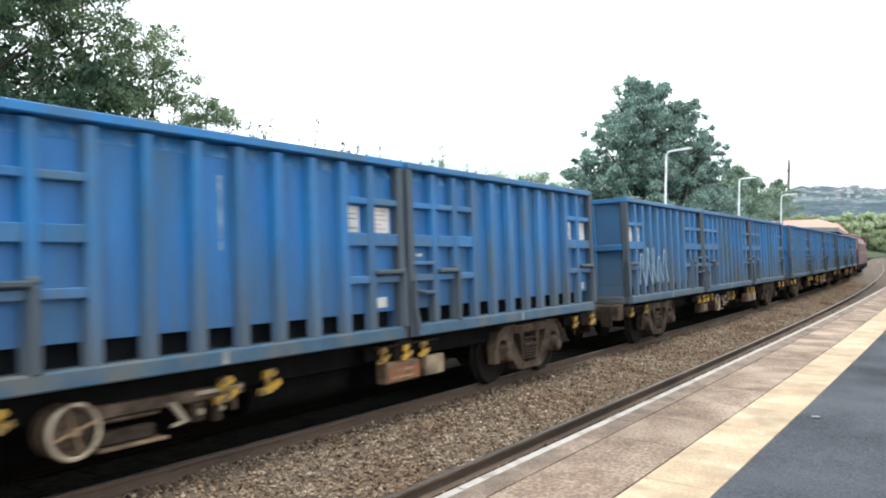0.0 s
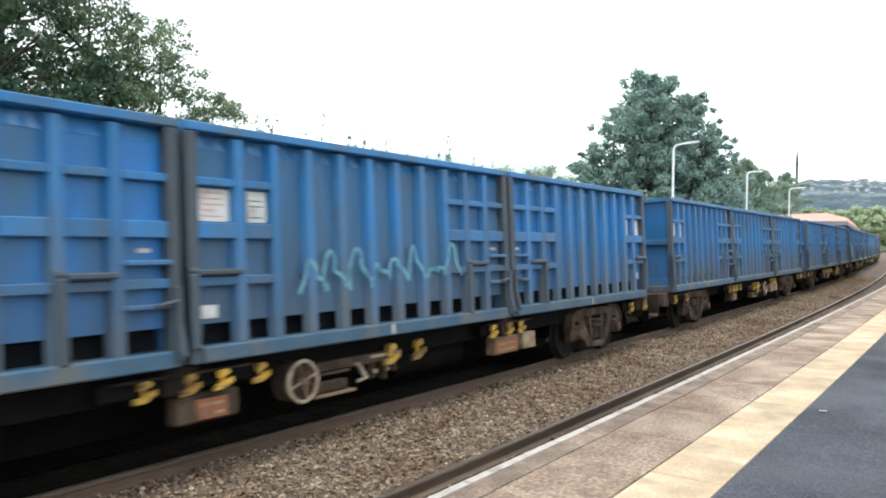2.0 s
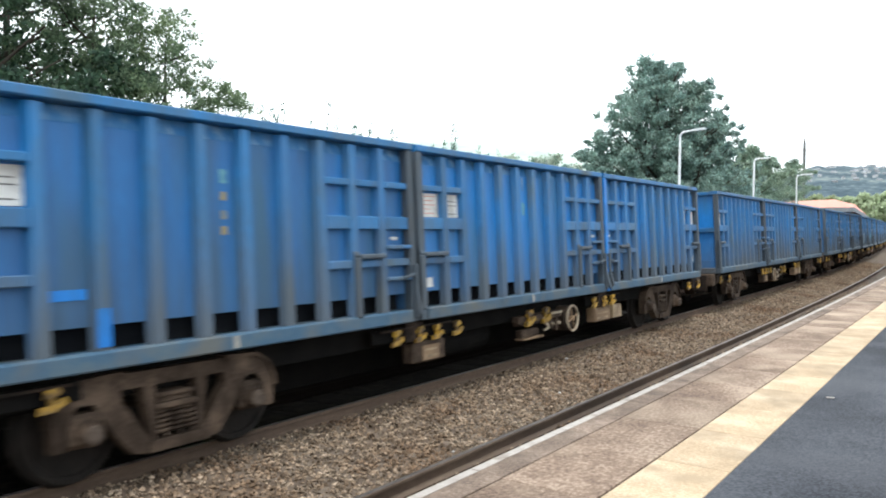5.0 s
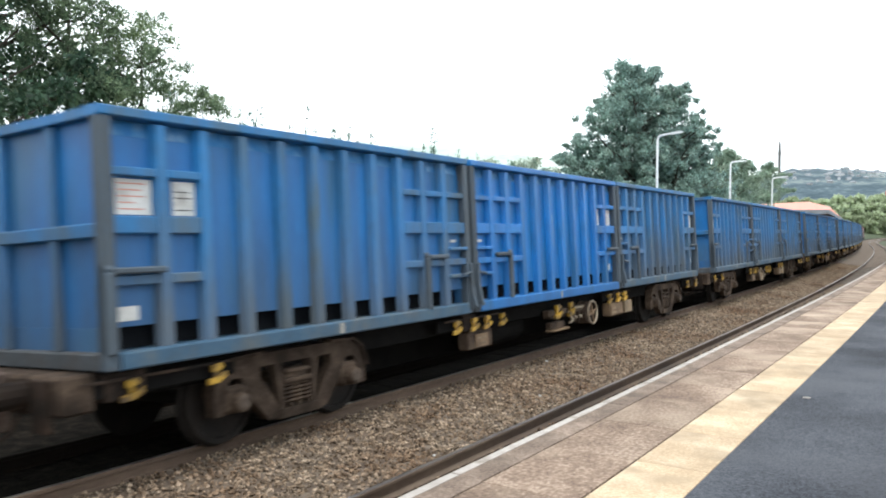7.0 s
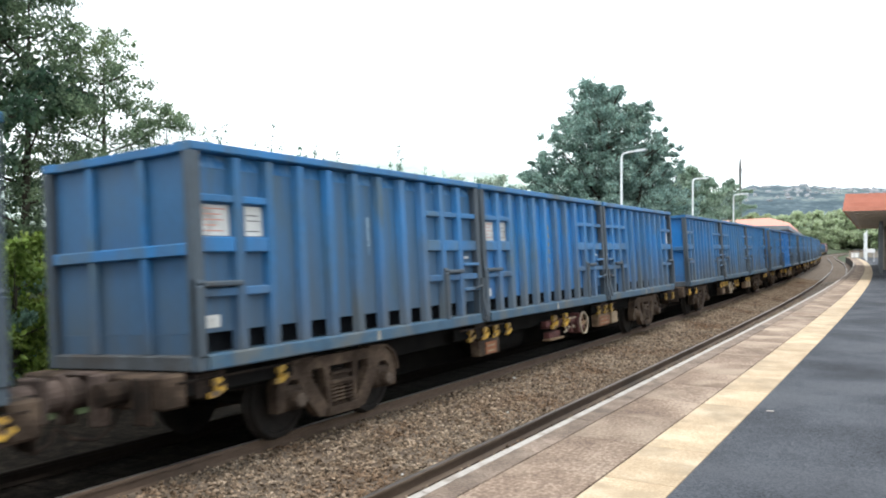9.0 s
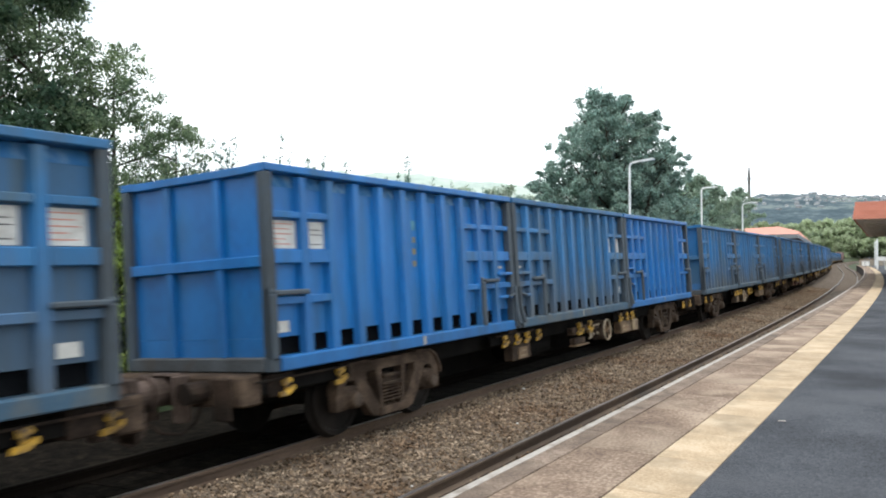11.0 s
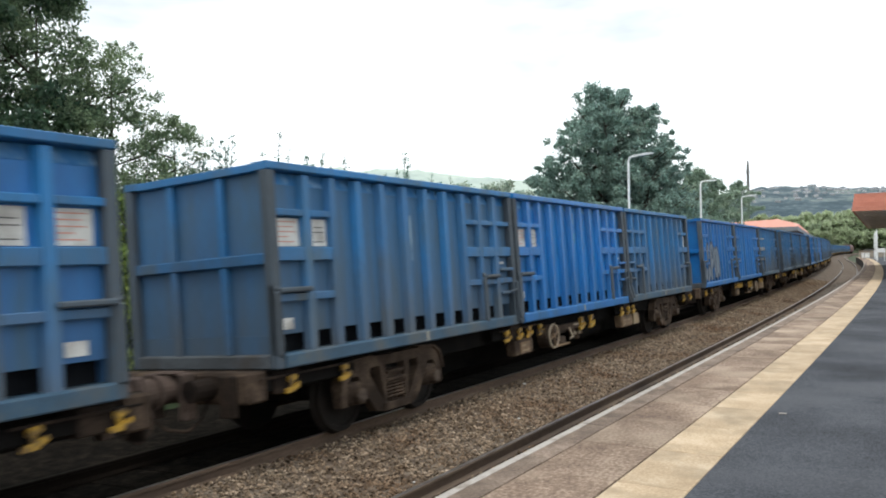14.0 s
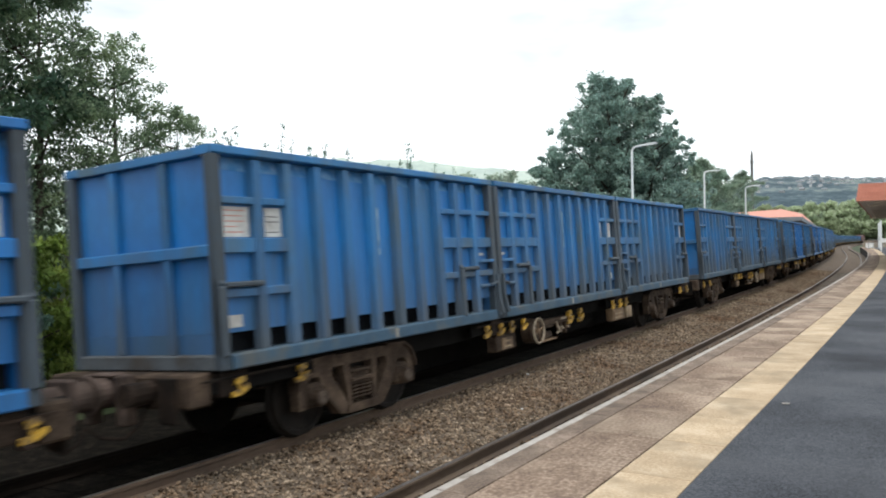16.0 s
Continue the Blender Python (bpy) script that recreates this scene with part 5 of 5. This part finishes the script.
def make_wagon():
    """A low flat wagon for three containers. Origin: rail level below the rear container corner."""
    wg = new("flat_wagon")
    deck = 0.975
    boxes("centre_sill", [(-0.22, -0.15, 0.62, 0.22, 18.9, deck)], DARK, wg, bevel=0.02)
    # Added beam, unseen itself: hides the brighter ground beyond to keep the underside dark.
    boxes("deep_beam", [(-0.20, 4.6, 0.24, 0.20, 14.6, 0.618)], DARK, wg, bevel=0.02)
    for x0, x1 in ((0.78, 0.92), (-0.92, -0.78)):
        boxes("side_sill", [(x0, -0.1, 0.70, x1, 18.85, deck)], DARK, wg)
    for y in (0.25, 6.235, 12.515, 18.5):
        boxes("cross_beam", [(-1.16, y - 0.2, 0.72, 1.16, y + 0.2, deck + 0.003)], BROWN, wg, bevel=0.015)
    for y in (-0.34, 18.8):
        boxes("headstock", [(-1.13, y, 0.66, 1.13, y + 0.3, 1.0)], BOGIE, wg, "brown end beam", bevel=0.025)
    # side plates at the container ends, painted near black as shade, with yellow lock handles
    for y0, y1 in ((-0.3, 1.55), (5.4, 7.2), (11.75, 13.4), (17.6, 19.05)):
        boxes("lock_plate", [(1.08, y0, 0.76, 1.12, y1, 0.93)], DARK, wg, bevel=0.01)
        boxes("lock_rod", [(1.165, y0 + 0.1, 0.90, 1.19, y1 - 0.1, 0.925)], RUST, wg)
    def handle(bm):
        prism(bm, [(-0.08, 0.03), (0.05, 0.05), (0.10, 0.09), (0.05, 0.14), (-0.07, 0.12)], "x", -0.04, 0.03)
        prism(bm, [(-0.16, -0.13), (0.0, -0.12), (0.15, -0.04), (0.14, 0.02), (-0.02, -0.04), (-0.16, -0.06)], "x", -0.02, 0.035)
        prism(bm, [(-0.03, -0.06), (0.03, -0.05), (0.03, 0.06), (-0.03, 0.05)], "x", -0.04, 0.0)
    hm = shared("lock_handle", "lock_handle", handle, YELLOW)
    for y in (0.28, 1.25, 5.8, 6.3, 6.7, 7.2, 12.0, 12.5, 12.9, 17.9, 18.7):
        part("lock_handle", hm, None, wg, "yellow painted lock handle", at=pose(1.20, y, 0.81) @ Matrix.Diagonal((0.75, 0.75, 0.75, 1)))
    # brake gear and boxes below the middle
    for y0, y1, mat in ((6.2, 6.95, BOGIE), (12.15, 12.9, TAN)):
        boxes("brake_box", [(0.95, y0, 0.42, 1.14, y1, 0.70)], mat, wg, "dusty brown equipment box", bevel=0.02)
        small = mat is BOGIE
        plate = boxes("notice_plate", [(1.142, y0 + (0.2 if small else 0.02), 0.445, 1.156, y1 - (0.16 if small else 0.04), 0.645)], TAN, wg, "dusty tan plate", bevel=0.004)
        for z, u, w in ((0.57, 0.25, 0.28), (0.48, 0.25, 0.28)) if small else ((0.57, 0.08, 0.22), (0.57, 0.36, 0.2), (0.48, 0.08, 0.5)):
            boxes("print_bar", [(1.155, y0 + u, z, 1.16, y0 + u + w, z + 0.03)], CREAM, plate)
    boxes("cream_box", [(1.06, 13.02, 0.43, 1.16, 13.46, 0.70)], CREAM, wg, "cream painted box", bevel=0.015)
    boxes("brake_beam", [(0.95, 9.2, 0.66, 1.08, 11.0, 0.78)], BOGIE, wg, "dusty brown brake beam", bevel=0.015)
    boxes("brake_stripe", [(1.082, 10.35, 0.725, 1.09, 10.95, 0.765)], WHEEL_WHITE, wg, "pale painted stripe")
    for b in ((0.92, 9.25, 0.62, 1.1, 9.95, 0.655), (0.95, 9.3, 0.42, 1.08, 9.9, 0.55), (0.96, 10.35, 0.46, 1.06, 10.5, 0.66), (0.96, 10.62, 0.42, 1.06, 10.72, 0.66), (0.96, 10.85, 0.50, 1.06, 10.92, 0.66)):
        boxes("brake_bracket", [b], BOGIE, wg, bevel=0.02)
    boxes("foot_plate", [(0.94, 9.3, 0.38, 1.13, 10.0, 0.415)], TAN, wg, "dirty tan step plate", bevel=0.008)
    for y in (10.42, 10.68):
        bm = bmesh.new()
        rod(bm, (1.055, y, 0.56), (1.10, y, 0.56), 0.035, 0.03, 8)
        part("brake_pin", bm, WHEEL_WHITE, wg)
    bm = bmesh.new()
    prism(bm, [(10.02, 0.70), (10.10, 0.71), (10.26, 0.50), (10.06, 0.47), (10.06, 0.50), (10.18, 0.52)], "x", 1.085, 1.115)
    part("brake_lever", bm, WHEEL_WHITE, wg, "pale painted lever")
    bm = bmesh.new()
    rod(bm, (0.45, 7.2, 0.55), (0.45, 8.9, 0.55), 0.26, 0.26, 16)
    part("air_tank", bm, DARK, wg, smooth=False)
    for y in (9.5, 10.1):
        part("lock_handle", hm, None, wg, "yellow painted lock handle", at=pose(1.13, y, 0.74))
    bm = bmesh.new()
    ring(bm, (0, 0, 0), "x", 0.225, 0.022, 28, 6)
    hand_wheel = part("hand_wheel", bm, WHEEL_WHITE, wg, "off-white spoked brake wheel", at=pose(1.2, 11.0, 0.61))
    bm = bmesh.new()
    for k in range(2):
        a = 0.3 + k * math.pi / 2
        rod(bm, (0, 0.22 * math.cos(a), 0.22 * math.sin(a)), (0, -0.22 * math.cos(a), -0.22 * math.sin(a)), 0.014, 0.014, 6)
    rod(bm, (-0.2, 0, 0), (0.03, 0, 0), 0.05, 0.04, 8)
    part("spokes", bm, TAN, hand_wheel, "dusty brown spokes and hub")
    bm = bmesh.new()
    rod(bm, (0.93, 11.0, 0.61), (1.13, 11.0, 0.61), 0.23, 0.22, 22)
    rod(bm, (1.13, 11.0, 0.61), (1.15, 11.0, 0.61), 0.16, 0.13, 18)
    part("brake_drum", bm, BOGIE, wg, "dusty brown brake drum")
    # drawgear at both ends
    for y, s in ((-0.34, -1), (19.1, 1)):
        bm = bmesh.new()
        rod(bm, (0, y, 0.84), (0, y + s * 0.60, 0.84), 0.165, 0.15, 18)
        rod(bm, (0, y + s * 0.30, 0.84), (0, y + s * 0.35, 0.84), 0.20, 0.20, 18)
        part("coupler", bm, PINK, wg, "faded brown tubular coupler")
        lo, hi = sorted((y + s * 0.60, y + s * 0.66))
        boxes("coupler_head", [(-0.2, lo, 0.60, 0.2, hi, 1.05)], PINK, wg, bevel=0.02)
        lo, hi = sorted((y, y + s * 0.16))
        boxes("draw_pocket", [(-0.34, lo, 0.50, -0.2, hi, 1.02), (0.2, lo, 0.50, 0.34, hi, 1.02), (-0.2, lo, 1.005, 0.2, hi, 1.04)], PINK, wg, bevel=0.015)
        lo, hi = sorted((y, y + s * 0.05))
        boxes("end_bracket", [(0.72, lo, 0.52, 0.98, hi, 0.98)], RUST, wg, bevel=0.015)
        bm = bmesh.new()
        pts = [Vector((0.5, y, 0.70)), Vector((0.52, y + s * 0.12, 0.52)), Vector((0.5, y + s * 0.3, 0.42)), Vector((0.42, y + s * 0.5, 0.47)), Vector((0.36, y + s * 0.62, 0.6))]
        for a, b in zip(pts, pts[1:]):
            rod(bm, a, b, 0.018, 0.018, 6)
        part("brake_hose", bm, BROWN, wg)
        bm = bmesh.new()
        rod(bm, (0.55, y - s * 0.05, 0.84), (0.55, y + s * 0.30, 0.84), 0.12, 0.12, 12)
        part("end_tube", bm, BROWN, wg)
        bm = bmesh.new()
        rod(bm, (-0.55, y - s * 0.05, 0.84), (-0.55, y + s * 0.30, 0.84), 0.12, 0.12, 12)
        part("end_tube", bm, BROWN, wg)
    make_bogie(wg, 2.54)
    make_bogie(wg, 16.3)
    return wg


WAGON_LABEL = "low brown flat wagon with yellow lock handles under blue containers"
CONTAINER_LABEL = "ribbed blue steel waste container with white notices on a wagon"
TRAIN = []


def make_train():
    first = {}
    base = tagged(make_wagon(), WAGON_LABEL, "wagon", group="wagons of the train")
    # the same wagon with its brake gear near the other joint
    other = copy_thing(base, Matrix.Identity(4))
    for ob in other.children:
        kind = ob.name.split(".")[0]
        if kind == "hand_wheel":
            ob.matrix_basis = pose(1.2, 7.82, 0.63)
        elif kind == "brake_drum":
            ob.matrix_basis = pose(0, -3.18, 0.02)
        elif kind in ("brake_beam", "brake_bracket", "brake_stripe", "brake_pin", "brake_lever", "foot_plate"):
            ob.matrix_basis = pose(0, -1.2, 0)
        elif kind == "air_tank":
            ob.matrix_basis = pose(0, 3.0, 0)
    proto = {0: base, 1: other}
    box_proto = {}
    for f in (False, True):
        box_proto[f] = tagged(make_container(f), CONTAINER_LABEL, "container", group="containers on the train")
    used = set()

    def take(key, ob):
        if key in used:
            return copy_thing(ob, Matrix.Identity(4))
        used.add(key)
        return ob
    fresh = []
    for k, (mid, turned) in WAGONS.items():
        # copies are taken before any marks are added
        wg = take(("w", 1 - turned), proto[1 - turned])
        TRAIN.append((wg, k, 0.0, 0.0))
        for i, f in enumerate((False, mid == "R", True)):
            if ("c", f) not in used:
                used.add(("c", f))
            ct = copy_thing(box_proto[f], Matrix.Identity(4))
            TRAIN.append((ct, k, 6.28 * i, 1.0))
            fresh.append((ct, k, i, f))
    for f in (False, True):
        for o in (*box_proto[f].children_recursive, box_proto[f]):
            bpy.data.objects.remove(o)
    rng = random.Random(8)
    special = {(2, 0): "scrawl", (2, 1): "scrawl_wide", (-1, 0): "scrawl", (13, 0): "tag", (12, 2): "bars", (0, 1): "streak", (0, 2): "streak", (9, 0): "streak", (4, 0): "dabs", (2, 2): "dabs", (5, 0): "dabs", (9, 1): "ochre_row", (14, 0): "streak", (15, 0): "streak", (12, 0): "dabs",
               (12, 1): "streak", (15, 1): "teal", (15, 2): "streak", (16, 0): "streak", (1, 1): "streak", (8, 2): "streak", (10, 1): "streak", (3, 0): "streak", (13, 1): "teal"}
    swaps = {}
    # a few wagons have orange plates, one its brake gear in maroon
    for wg, k, y, z in TRAIN:
        for ob in wg.children if not z and k in (0, 2, 3, 9) else ():
            if ob.name.split(".")[0] == "notice_plate":
                ob.data = ob.data.copy()
                ob.data.materials[0] = ORANGE
                ob["label"] = "rusty orange notice plate"
        if k == 9 and not z:
            for ob in wg.children:
                if ob.name.split(".")[0] in ("brake_beam", "brake_bracket", "brake_drum"):
                    ob.data = ob.data.copy()
                    ob.data.materials[0] = MAROON
                    ob["label"] = "maroon painted brake gear"

    def repaint(ct, key, pairs, only=None):
        for ob in ct.children:
            if only and not only(ob):
                continue
            me = ob.data
            if me.materials[0] in pairs:
                at = (me.name, key)
                if at not in swaps:
                    swaps[at] = me.copy()
                    swaps[at].materials[0] = pairs[me.materials[0]]
                ob.data = swaps[at]
    for ct, k, i, f in fresh:
        if (k, i) in FRESH:
            repaint(ct, "fresh", {FRAME_BLUE: FRESH_BLUE, RAIL_BLUE: FRESH_BLUE, PANEL: FRESH_BLUE})
            ct["label"] = "freshly painted bright blue steel container with white notices"
        elif (k, i) in DIRTY:
            repaint(ct, "dirty", {PANEL: DIRTY_BLUE})
            ct["label"] = "dirty grey-blue ribbed steel waste container on a wagon"
        elif (k, i) in PALE:
            repaint(ct, "pale", {FRAME_BLUE: PALE_FRAME}, lambda ob: ob.name.startswith("crossbar") and sum(v.co.y for v in ob.data.vertices) / len(ob.data.vertices) < 3)
            ct["label"] = "ribbed blue steel container with pale worn door framing"
        if (k, i) == (5, 2):
            repaint(ct, "blue_post", {POST_GREY: VIVID_BLUE}, lambda ob: ob.name.startswith("corner_post") and ob.data.vertices[0].co.x > 0 and ob.data.vertices[0].co.y < 1)
        if (k, i) == (5, 0):
            # touched-up patches low on a sheet and at a rib's foot
            spot(1.27, 0.60, 1.60, 0.69, HALF - RECESS + 0.003, VIVID_BLUE, ct)
            spot(1.635, 0.19, 1.765, 0.52, HALF - 0.018, VIVID_BLUE, ct)
        kind = special.get((k, i)) or rng.choice(("streak", "streak", "dabs", "teal", "none", "none"))
        if kind != "none":
            add_marks(ct, kind, f, 100 * k + i)


make_train()


def make_loco():
    lo = tagged(new("locomotive"), "red diesel freight locomotive at the head of the train", "locomotive")
    bm = bmesh.new()
    prism(bm, [(-1.3, 1.0), (1.3, 1.0), (1.32, 2.9), (1.0, 3.5), (0.5, 3.8), (-0.5, 3.8), (-1.0, 3.5), (-1.32, 2.9)], "y", 1.6, 18.4)
    part("body", bm, LOCO_RED, lo)
    for y0, y1 in ((0.4, 1.6), (18.4, 19.6)):
        bm = bmesh.new()
        near, far = (y1, y0) if y0 < 1 else (y0, y1)
        sec = [(near, 1.0), (far, 1.0), (far, 2.4), (near + (far - near) * 0.35, 3.6), (near, 3.75)]
        prism(bm, sec, "x", -1.3, 1.3)
        part("cab", bm, LOCO_RED, lo)
        boxes("cab_window", [(1.301, min(y0, y1) + 0.35, 2.4, 1.315, max(y0, y1) - 0.35, 3.0)], GLASS_DARK, lo)
    boxes("underframe", [(-1.2, 0.5, 0.75, 1.2, 19.5, 1.0), (-1.1, 7.5, 0.3, 1.1, 12.5, 0.75)], DARK, lo)
    for y in (3.6, 16.4):
        boxes("bogie_frame", [(-1.1, y - 1.9, 0.45, 1.1, y + 1.9, 0.75)], DARK, lo, bevel=0.04)
        for k in (-1.5, 0, 1.5):
            bm = bmesh.new()
            rod(bm, (-0.85, y + k, 0.5), (0.85, y + k, 0.5), 0.5, 0.5, 20)
            part("wheelset", bm, TYRE, lo)
    boxes("stripe", [(1.325, 1.7, 2.0, 1.33, 18.3, 2.15)], OCHRE, lo)
    TRAIN.append((lo, -4, 0.0, 0.0))


make_loco()


# ---- paving pieces ----
def make_paving():
    rng = random.Random(2)
    gap = 0.012
    runs = (("edge_coping", "narrow grey platform edge stones with a worn white line", EDGE, EDGE - 0.24, 1.2, EDGE_STONE),
            ("paving", "weathered grey-brown concrete platform slabs", EDGE - 0.24, YELLOW_A, 0.92, SLAB),
            ("yellow_line", "faded yellow painted platform slabs", YELLOW_A, YELLOW_B, 0.92, YELLOW_LINE))
    for name, label, d0, d1, pitch, mat in runs:
        holder = tagged(new(name), label, "paving", kind="structure")
        w = d0 - d1
        bm = bmesh.new()
        box(bm, -w / 2 + gap / 2, 0, -0.07, w / 2 - gap / 2, pitch - 0.004, 0, 0.003)
        me = mesh_of("slab", bm, mat)
        white = None
        if name == "edge_coping":
            bm = bmesh.new()
            box(bm, -w / 2 + 0.008, 0.0, -0.002, -w / 2 + 0.068, pitch - gap, 0.003)
            white = mesh_of("white_line", bm, WHITE_LINE)
        s = -8.0
        while s < 92:
            m = placed(s, (d0 + d1) / 2, rng.uniform(-0.002, 0.002))
            sl = part("slab", me, None, holder, at=m)
            if white:
                part("white_line", white, None, sl)
            s += pitch


make_paving()



def make_bits():
    def pebble(s, d, z, r, name, label, mat, category):
        bm = bmesh.new()
        bmesh.ops.create_icosphere(bm, subdivisions=1, radius=r)
        for v in bm.verts:
            v.co *= 1 + 0.35 * noise.noise(v.co * 30 + Vector((s, d, 0)))
            v.co.z *= 0.6
        tagged(new(name, mesh_of(name, bm, mat)), label, category).matrix_basis = placed(s, d, z + r * 0.4)
    for s, d, z, r in BITS:
        pebble(s, d, z, r, "pale_stone", "single white stone lying on the ballast", WHITE_PLATE, "stone")
    for s, d, w in LITTER:
        bm = bmesh.new()
        prism(bm, [(-w, -0.012), (w * 0.8, -0.018), (w, 0.006), (-w * 0.7, 0.018)], "z", 0.0, 0.006)
        tagged(new("litter", mesh_of("litter", bm, WHITE_LINE)), "scrap of pale paper on the asphalt", "litter").matrix_basis = placed(s, d, 0.014, 20)


make_bits()


# ---- what moves ----
def travelled(t):
    sway = np.interp(t, (0, 1, 2.5, 4, 5, 8, 9, 12.5, 14.5, 16), (0.18, 0.13, 0.03, 0.11, 0.05, 0.0, -0.03, 0.0, 0.0, 0.11))
    return 22.162 * t - 0.01732 * t * t - 0.00204 * t ** 3 + float(sway)


def motions():
    times = [0.5 * i for i in range(33)]
    for ob, k, y, z in TRAIN:
        rows = []
        for t in times:
            s = FIRST - PITCH * k + travelled(t)
            # the wagon lies on the chord of its bogies; what it carries lies in the wagon's space
            a, b = on_line(s + 2.8, TRACK_D - 0.10), on_line(s + 16.3, TRACK_D - 0.10)
            mid = (a + b) / 2
            turn = math.degrees(math.atan2(-(b - a).x, (b - a).y))
            m = pose(mid.x, mid.y, TRACK_Z - 0.012, 0, -CANT - 0.9, turn) @ pose(0.05 if z else 0, y - 9.55, z)
            rows.append((t, m))
        walk(ob, rows)
    # every wheelset turns in the same way: one pair of keyed turns serves all wagons
    leaders = {}
    for ob, k, y, z in TRAIN:
        for bogie in [c for c in ob.children if c.name.split(".")[0] == "bogie"]:
            for wheel in [c for c in bogie.children if c.name.split(".")[0] == "wheelset"]:
                at = round(wheel.matrix_basis.translation.y, 2)
                if at not in leaders:
                    walk(wheel, [(i / FPS, pose(0, at, 0.46, -math.degrees(travelled(i / FPS) / 0.46))) for i in range(16 * FPS + 1)])
                    leaders[at] = wheel
                else:
                    src = leaders[at].animation_data
                    wheel.rotation_mode = "QUATERNION"
                    keys = wheel.animation_data_create()
                    keys.action = src.action
                    keys.action_slot = src.action_slot


motions()
